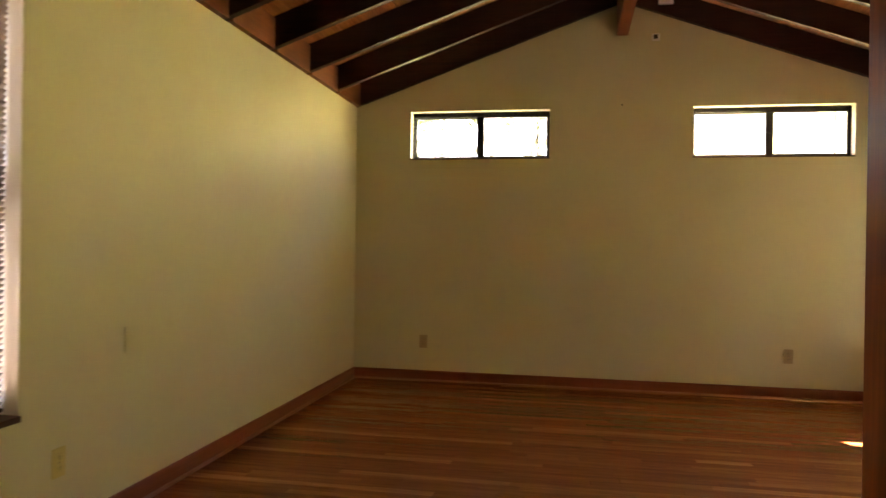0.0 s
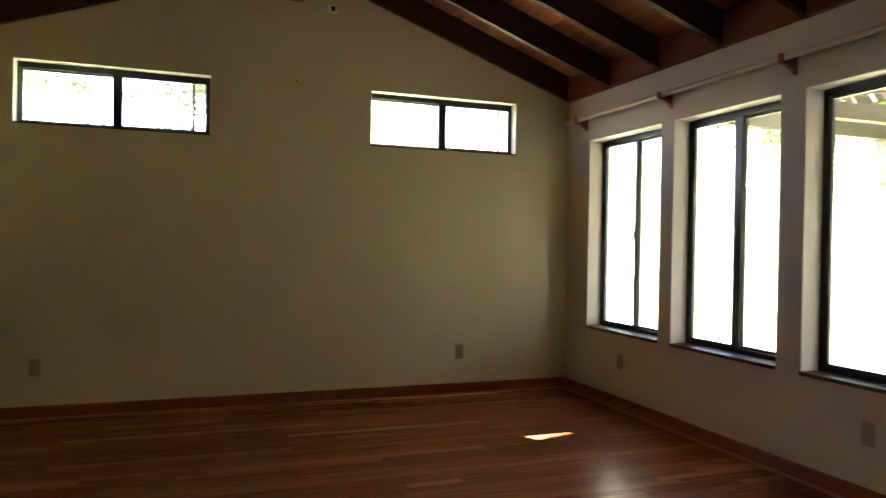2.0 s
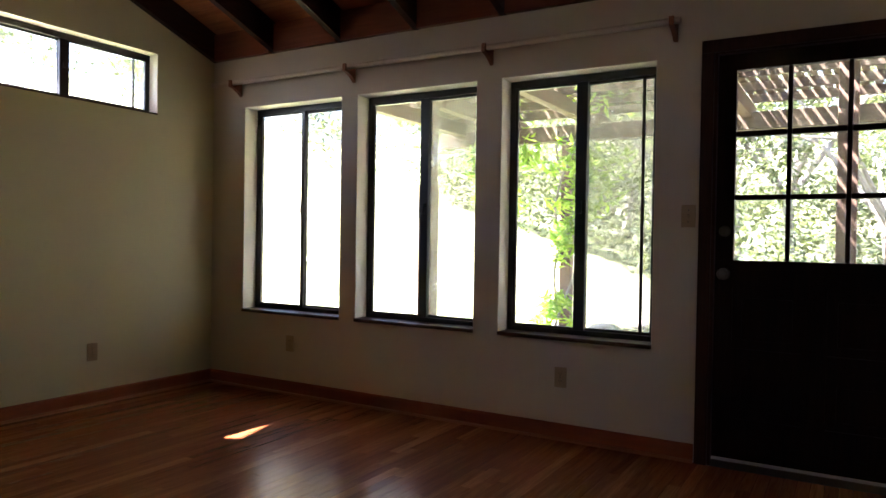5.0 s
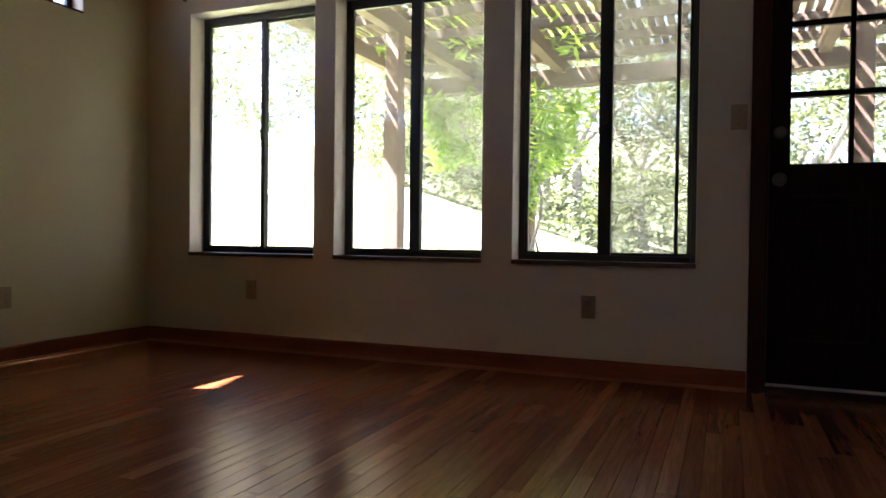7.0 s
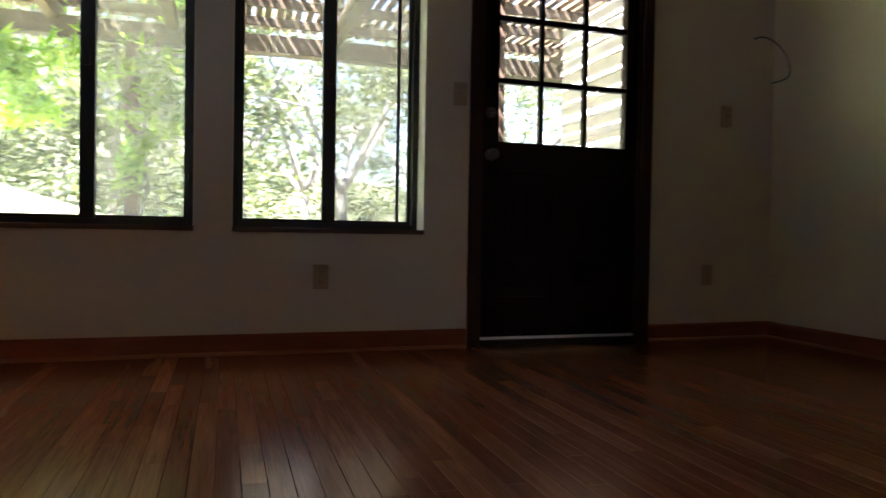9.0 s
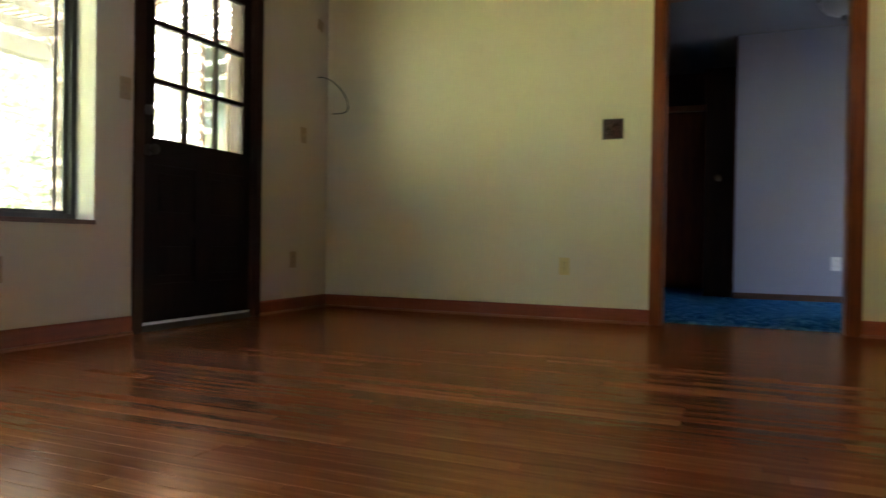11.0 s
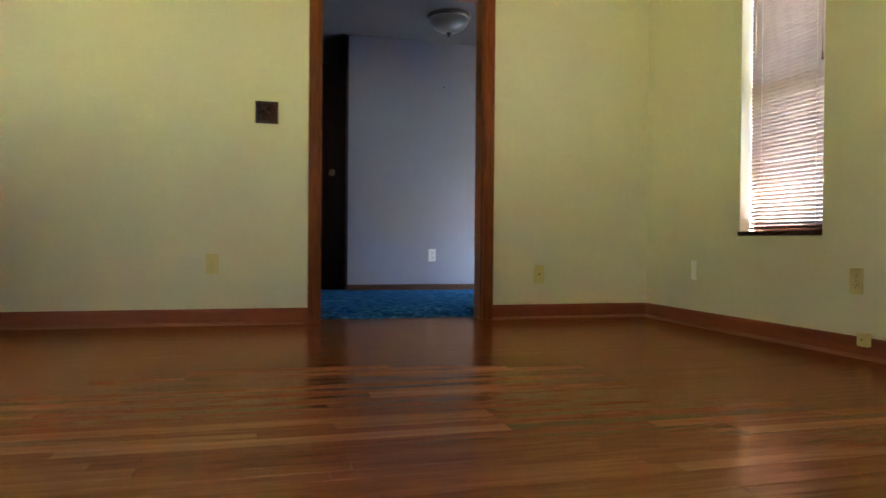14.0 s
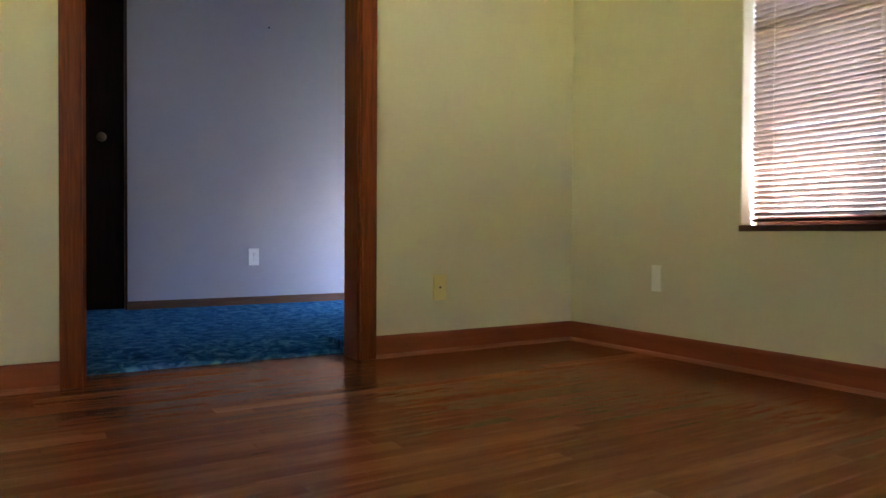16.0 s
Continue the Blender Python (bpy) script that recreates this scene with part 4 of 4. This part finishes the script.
for x in (5.15, 5.70, 6.25, 6.80, 7.35, 7.90):
    solid("porch_batten", boxed(x - 0.02, -0.8, 2.421, x + 0.02, 5.3, 2.50, bevel=0.003), M["beam"], "weathered batten under the corrugated roofing", "batten", "porch battens")
lath_mesh = finish(boxed(W + TE + 0.02, -0.0285, 0.0, 8.3, 0.0285, 0.022, bevel=0.002), "porch_lath", M["joist"])
for k in range(67):
    ob = new("porch_lath", lath_mesh)
    ob.location = (0, -0.76 + k * 0.090 + random.uniform(-0.006, 0.006), 2.501)
    ob.rotation_euler = (0, 0, radians(random.uniform(-0.1, 0.1)))
    tagged(ob, "weathered wooden lath of the open porch roof", "lath", "porch laths")

# wing of the house
wing = thing("house_wing", "pale tan sided house wing with a teal fascia", "house")
bm = bmesh.new()
for k in range(17):
    z = -0.1 + k * 0.15
    prism(bm, [(0.12, z), (0.145, z), (0.128, z + 0.148), (0.12, z + 0.148)], "x", W + TE + 0.004, 7.05)
box(bm, W + TE + 0.004, -3.5, -0.1, 7.03, 0.12, 2.45)
part("wall", bm, M["siding"], wing, "pale tan lap siding")
bm = bmesh.new()
prism(bm, [(W + TE + 0.01, 2.70), (7.6, 2.58), (7.6, 2.70), (W + TE + 0.01, 2.86)], "y", -3.6, 0.0)
part("roof", bm, M["roofing"], wing)
part("fascia", boxed(7.6, -3.6, 2.50, 7.63, 0.02, 2.72), M["fascia"], wing, "teal painted fascia board")
part("soffit", boxed(7.06, -3.6, 2.46, 7.6, 0.0, 2.50), M["stucco"], wing, "tan soffit")
part("corner_board", boxed(5.235, 0.147, -0.1, 5.335, 0.172, 2.3), M["trim_out"], wing, "tan vertical trim board")
bm = bmesh.new()
for a, b, c, d in ((5.345, 5.375, 0.70, 2.10), (5.455, 5.485, 0.73, 2.07), (5.71, 5.745, 0.70, 2.10), (5.375, 5.71, 0.70, 0.73), (5.375, 5.71, 2.07, 2.10)):
    box(bm, a, 0.147, c, b, 0.175, d, bevel=0.003)
wing_window = part("window", bm, M["post"], wing, "brown framed wing window")
for a, b in ((5.375, 5.455), (5.485, 5.71)):
    part("pane", boxed(a, 0.148, 0.73, b, 0.156, 2.07), M["wing_glass"], wing_window)


# ---- trees, vine, stones ----
def leaf_cloud(centres, size, per, mat, name, parent=None, label="", category="", kind="", flat=0.5):
    """Many small bent leaves scattered about clump centres (x, y, z, radius)."""
    vs, fs = [], []
    for cx, cy, cz, r in centres:
        for _ in range(per):
            d = Vector((random.gauss(0, 1), random.gauss(0, 1), random.gauss(0, 0.8)))
            d = d.normalized() * r * random.random() ** 0.45
            c = Vector((cx, cy, cz)) + d
            s = size * random.uniform(0.6, 1.3)
            u = Vector((random.uniform(-1, 1), random.uniform(-1, 1), random.uniform(-0.8, 0.4))).normalized()
            w = u.cross(Vector((random.uniform(-0.4, 0.4), random.uniform(-0.4, 0.4), 1))).normalized() * s * flat
            n = u.cross(w).normalized() * s * 0.16
            b = len(vs)
            vs += [c - u * s, c - u * s * 0.2 + w + n, c + u * s, c - u * s * 0.2 - w + n]
            fs += [(b, b + 1, b + 2), (b, b + 2, b + 3)]
    me = bpy.data.meshes.new(name)
    me.from_pydata([tuple(v) for v in vs], [], fs)
    me.materials.append(mat)
    ob = new(name, me)
    if parent is not None:
        ob.parent = parent
    return tagged(ob, label, category, "", kind)


def tree(x, y, h, spread, leaves, per, size, label, mat="leaf_tree"):
    z0 = land(x, y) - 0.1
    ob = thing("tree", label, "tree", "trees on the slope")
    bm = bmesh.new()
    tips = []
    p = Vector((x, y, z0))
    r = 0.05 * h ** 0.9 * 0.55
    fork = p + Vector((random.uniform(-0.3, 0.3), random.uniform(-0.3, 0.3), h * 0.32))
    cyl(bm, p, fork, r, r * 0.75, 9)
    for k in range(5):
        a = k * 1.26 + random.uniform(-0.3, 0.3)
        q = fork + Vector((math.cos(a) * spread * 0.45, math.sin(a) * spread * 0.45, h * random.uniform(0.18, 0.36)))
        cyl(bm, fork, q, r * 0.5, r * 0.3, 7)
        for j in range(3):
            b = a + (j - 1) * 0.7 + random.uniform(-0.2, 0.2)
            e = q + Vector((math.cos(b) * spread * random.uniform(0.3, 0.55), math.sin(b) * spread * random.uniform(0.3, 0.55), h * random.uniform(-0.02, 0.28)))
            cyl(bm, q, e, r * 0.24, r * 0.08, 5)
            tips.append(e)
    part("trunk", bm, M["bark"], ob)
    centres = []
    for e in tips:
        for _ in range(leaves):
            centres.append((e.x + random.gauss(0, spread * 0.16), e.y + random.gauss(0, spread * 0.16), e.z + random.gauss(0, h * 0.06), random.uniform(0.25, 0.55) * spread * 0.4))
    leaf_cloud(centres, size, per, M[mat], "crown", ob)
    return ob


random.seed(11)
for x, y, h, s in ((17.5, 5.2, 6.5, 3.2), (20, 2.6, 7.5, 3.6), (16.5, 0.6, 6.0, 2.8), (22, 7.2, 7.0, 3.4), (19, -1.8, 7.0, 3.4), (24, 10.5, 7.0, 3.5),
                   (14.5, -2.6, 6.0, 3.0), (26, 4.6, 8.5, 4.0), (26, 0.2, 8.5, 4.0), (22, -6, 8, 4), (30, 9, 9, 4.4), (11, 25, 6.5, 3.2), (15, -7, 7, 3.6)):
    tree(x, y, h, s, 4, 60, 0.085, "leafy grey-trunked oak on the hillside")
# First two trees are added to block sun from the west gable window.
for x, y, h, s in ((-0.72, 9.2, 9.0, 2.1), (-1.12, 8.0, 7.6, 1.8), (0.6, 17.5, 7.5, 2.8), (3.0, 20, 7.5, 3.0), (-9, 3, 6, 3), (-9, -4, 6, 3)):
    tree(x, y, h, s, 4, 60, 0.10, "leafy background and shade tree beyond the house")
random.seed(12)
shrubs = []
for k in range(620):
    a, r = random.uniform(-0.9, 1.35), random.uniform(21, 46)
    x, y = 5 + r * math.cos(a), 2 + r * math.sin(a)
    if y > 7 and r < 24 + 2 * math.sin(y) or (a > 0.56 and k % 4 and r < 36):
        continue
    tall = min(1, max(0, (r - 22) / 14))
    shrubs.append((x, y, land(x, y) + random.uniform(0.2, 2.2 + 8.5 * tall), random.uniform(0.8, 1.5 + 0.8 * tall)))
leaf_cloud(shrubs, 0.17, 170, M["leaf_tree"], "woods", None, "dense pale green scrub and woods on the far slope", "woods", "stuff")
random.seed(17)
scrub = []
for k in range(300):
    u = random.random() ** 1.4
    y = random.uniform(2.0, 19.0)
    x = 12.4 + 9.0 * u + 0.7 * math.sin(y * 0.9)
    if y - 2 > 0.62 * (x - 1.2) and k % 5:
        continue
    scrub.append((x, y, land(x, y) + random.uniform(0.25, 1.1 + 4.2 * min(1, 2.2 * u)), random.uniform(0.45, 0.95)))
leaf_cloud(scrub, 0.075, 170, M["leaf_tree"], "scrub", None, "hazy grey-green scrub along the upper edge of the lawn", "scrub", "stuff")

random.seed(13)
vine = thing("climbing_vine", "bright green leafy vine climbing the porch post", "vine")
bm = bmesh.new()
for o in (0, 2.1, 4.2):
    q = Vector((7.78, 3.72, -0.1))
    for k in range(12):
        a = o + k * 0.6
        e = Vector((7.9 + 0.13 * math.cos(a), 3.78 + 0.13 * math.sin(a), -0.1 + 0.2 * (k + 1)))
        cyl(bm, q, e, 0.014, 0.013, 6)
        q = e
part("stem", bm, M["bark"], vine)
cs = [(7.8 + random.gauss(0, 0.12), 4.55 + random.gauss(0, 0.20), random.uniform(1.35, 2.2), 0.17) for _ in range(20)]
cs += [(7.8 + random.gauss(0, 0.12), 3.58 + random.gauss(0, 0.19), random.uniform(1.45, 2.2), 0.17) for _ in range(18)]
cs += [(7.8 + random.gauss(0, 0.06), 3.74 + random.gauss(0, 0.07), random.uniform(0.95, 1.5), 0.12) for _ in range(7)]
cs += [(7.75 + random.gauss(0, 0.12), 3.8 + random.gauss(0, 0.14), random.uniform(0.2, 0.6), 0.15) for _ in range(6)]
cs += [(random.uniform(6.8, 8.2), random.uniform(3.2, 5.3), 2.58 + random.uniform(0, 0.2), 0.28) for _ in range(46)]
leaf_cloud(cs, 0.085, 30, M["leaf_vine"], "leaves", vine, flat=0.3)
random.seed(14)
for k in range(16):
    x, y = random.uniform(8.5, 9.6), random.uniform(1.2, 4.6)
    bm = bmesh.new()
    bmesh.ops.create_icosphere(bm, subdivisions=2, radius=random.uniform(0.09, 0.22))
    off = Vector((k * 3.1, 0, 0))
    for v in bm.verts:
        v.co = v.co * (1 + 0.35 * noise.noise(v.co * 7 + off))
        v.co.z *= 0.6
    bmesh.ops.translate(bm, verts=bm.verts[:], vec=(x, y, land(x, y) + 0.03))
    solid("garden_stone", bm, M["stone"], "pale rough garden stone on the lawn edge", "stone", "garden stones", smooth=True)
planter = thing("planter", "low weathered wooden planter at the foot of the vine post", "planter")
for a in ((7.55, 3.45, 7.60, 4.15), (8.15, 3.45, 8.20, 4.15), (7.60, 3.45, 8.15, 3.50), (7.60, 4.10, 8.15, 4.15)):
    part("board", boxed(a[0], a[1], -0.10, a[2], a[3], 0.14, bevel=0.004), M["beam"], planter)
part("soil", boxed(7.60, 3.50, -0.09, 8.15, 4.10, 0.10), M["subfloor"], planter)

# ---- floor strips ----
random.seed(21)
floor_ob = bpy.data.objects["floor"]
PW = 0.057
cache = {}


def strip_mesh(length):
    key = round(length, 2)
    if key not in cache:
        g, e = 0.0004, 0.0010
        x1, y1 = key - g, PW - g
        vs = [(g, g, -0.012), (x1, g, -0.012), (x1, y1, -0.012), (g, y1, -0.012), (g, g, -e), (x1, g, -e), (x1, y1, -e), (g, y1, -e),
              (g + e, g + e, 0), (x1 - e, g + e, 0), (x1 - e, y1 - e, 0), (g + e, y1 - e, 0)]
        fs = [(8, 9, 10, 11)]
        for a, b in ((0, 4), (4, 8)):
            fs += [(a + k, a + (k + 1) % 4, b + (k + 1) % 4, b + k) for k in range(4)]
        me = bpy.data.meshes.new("floor_strip")
        me.from_pydata(vs, [], fs)
        me.materials.append(M["plank"])
        cache[key] = (me, vs, fs)
    return cache[key]


rest_v, rest_f, made = [], [], 0
row_count = int(math.ceil((L + 0.216) / PW))
order = list(range(row_count - 1, -1, -1))
for r in order:
    y = -0.216 + r * PW
    if y + PW > L + 0.03:
        continue
    x, end = (1.15, 2.25) if y < -0.065 else (0.0, W)
    while x < end - 0.001:
        length = random.choice((0.3, 0.45, 0.6, 0.75, 0.9, 1.1, 1.3, 1.6, 1.9))
        if end - x - length < 0.3:
            length = end - x
        me, vs, fs = strip_mesh(length)
        dz, cup = random.uniform(-0.0004, 0.0004), random.gauss(0, 0.0016)
        if y > 1.75 and made < 300:
            ob = new("floor_strip", me)
            ob.parent = floor_ob
            ob.location, ob.rotation_euler = (x, y, dz), (cup, 0, 0)
            made += 1
        else:
            b = len(rest_v)
            rest_v += [(x + p[0], y + p[1], p[2] + dz + cup * p[1]) for p in vs]
            rest_f += [tuple(b + k for k in f) for f in fs]
        x += length
me = bpy.data.meshes.new("floor_strips")
me.from_pydata(rest_v, [], rest_f)
me.materials.append(M["plank_joined"])
ob = new("floor_strips", me)
ob.parent = floor_ob
tagged(ob, kind="stuff")
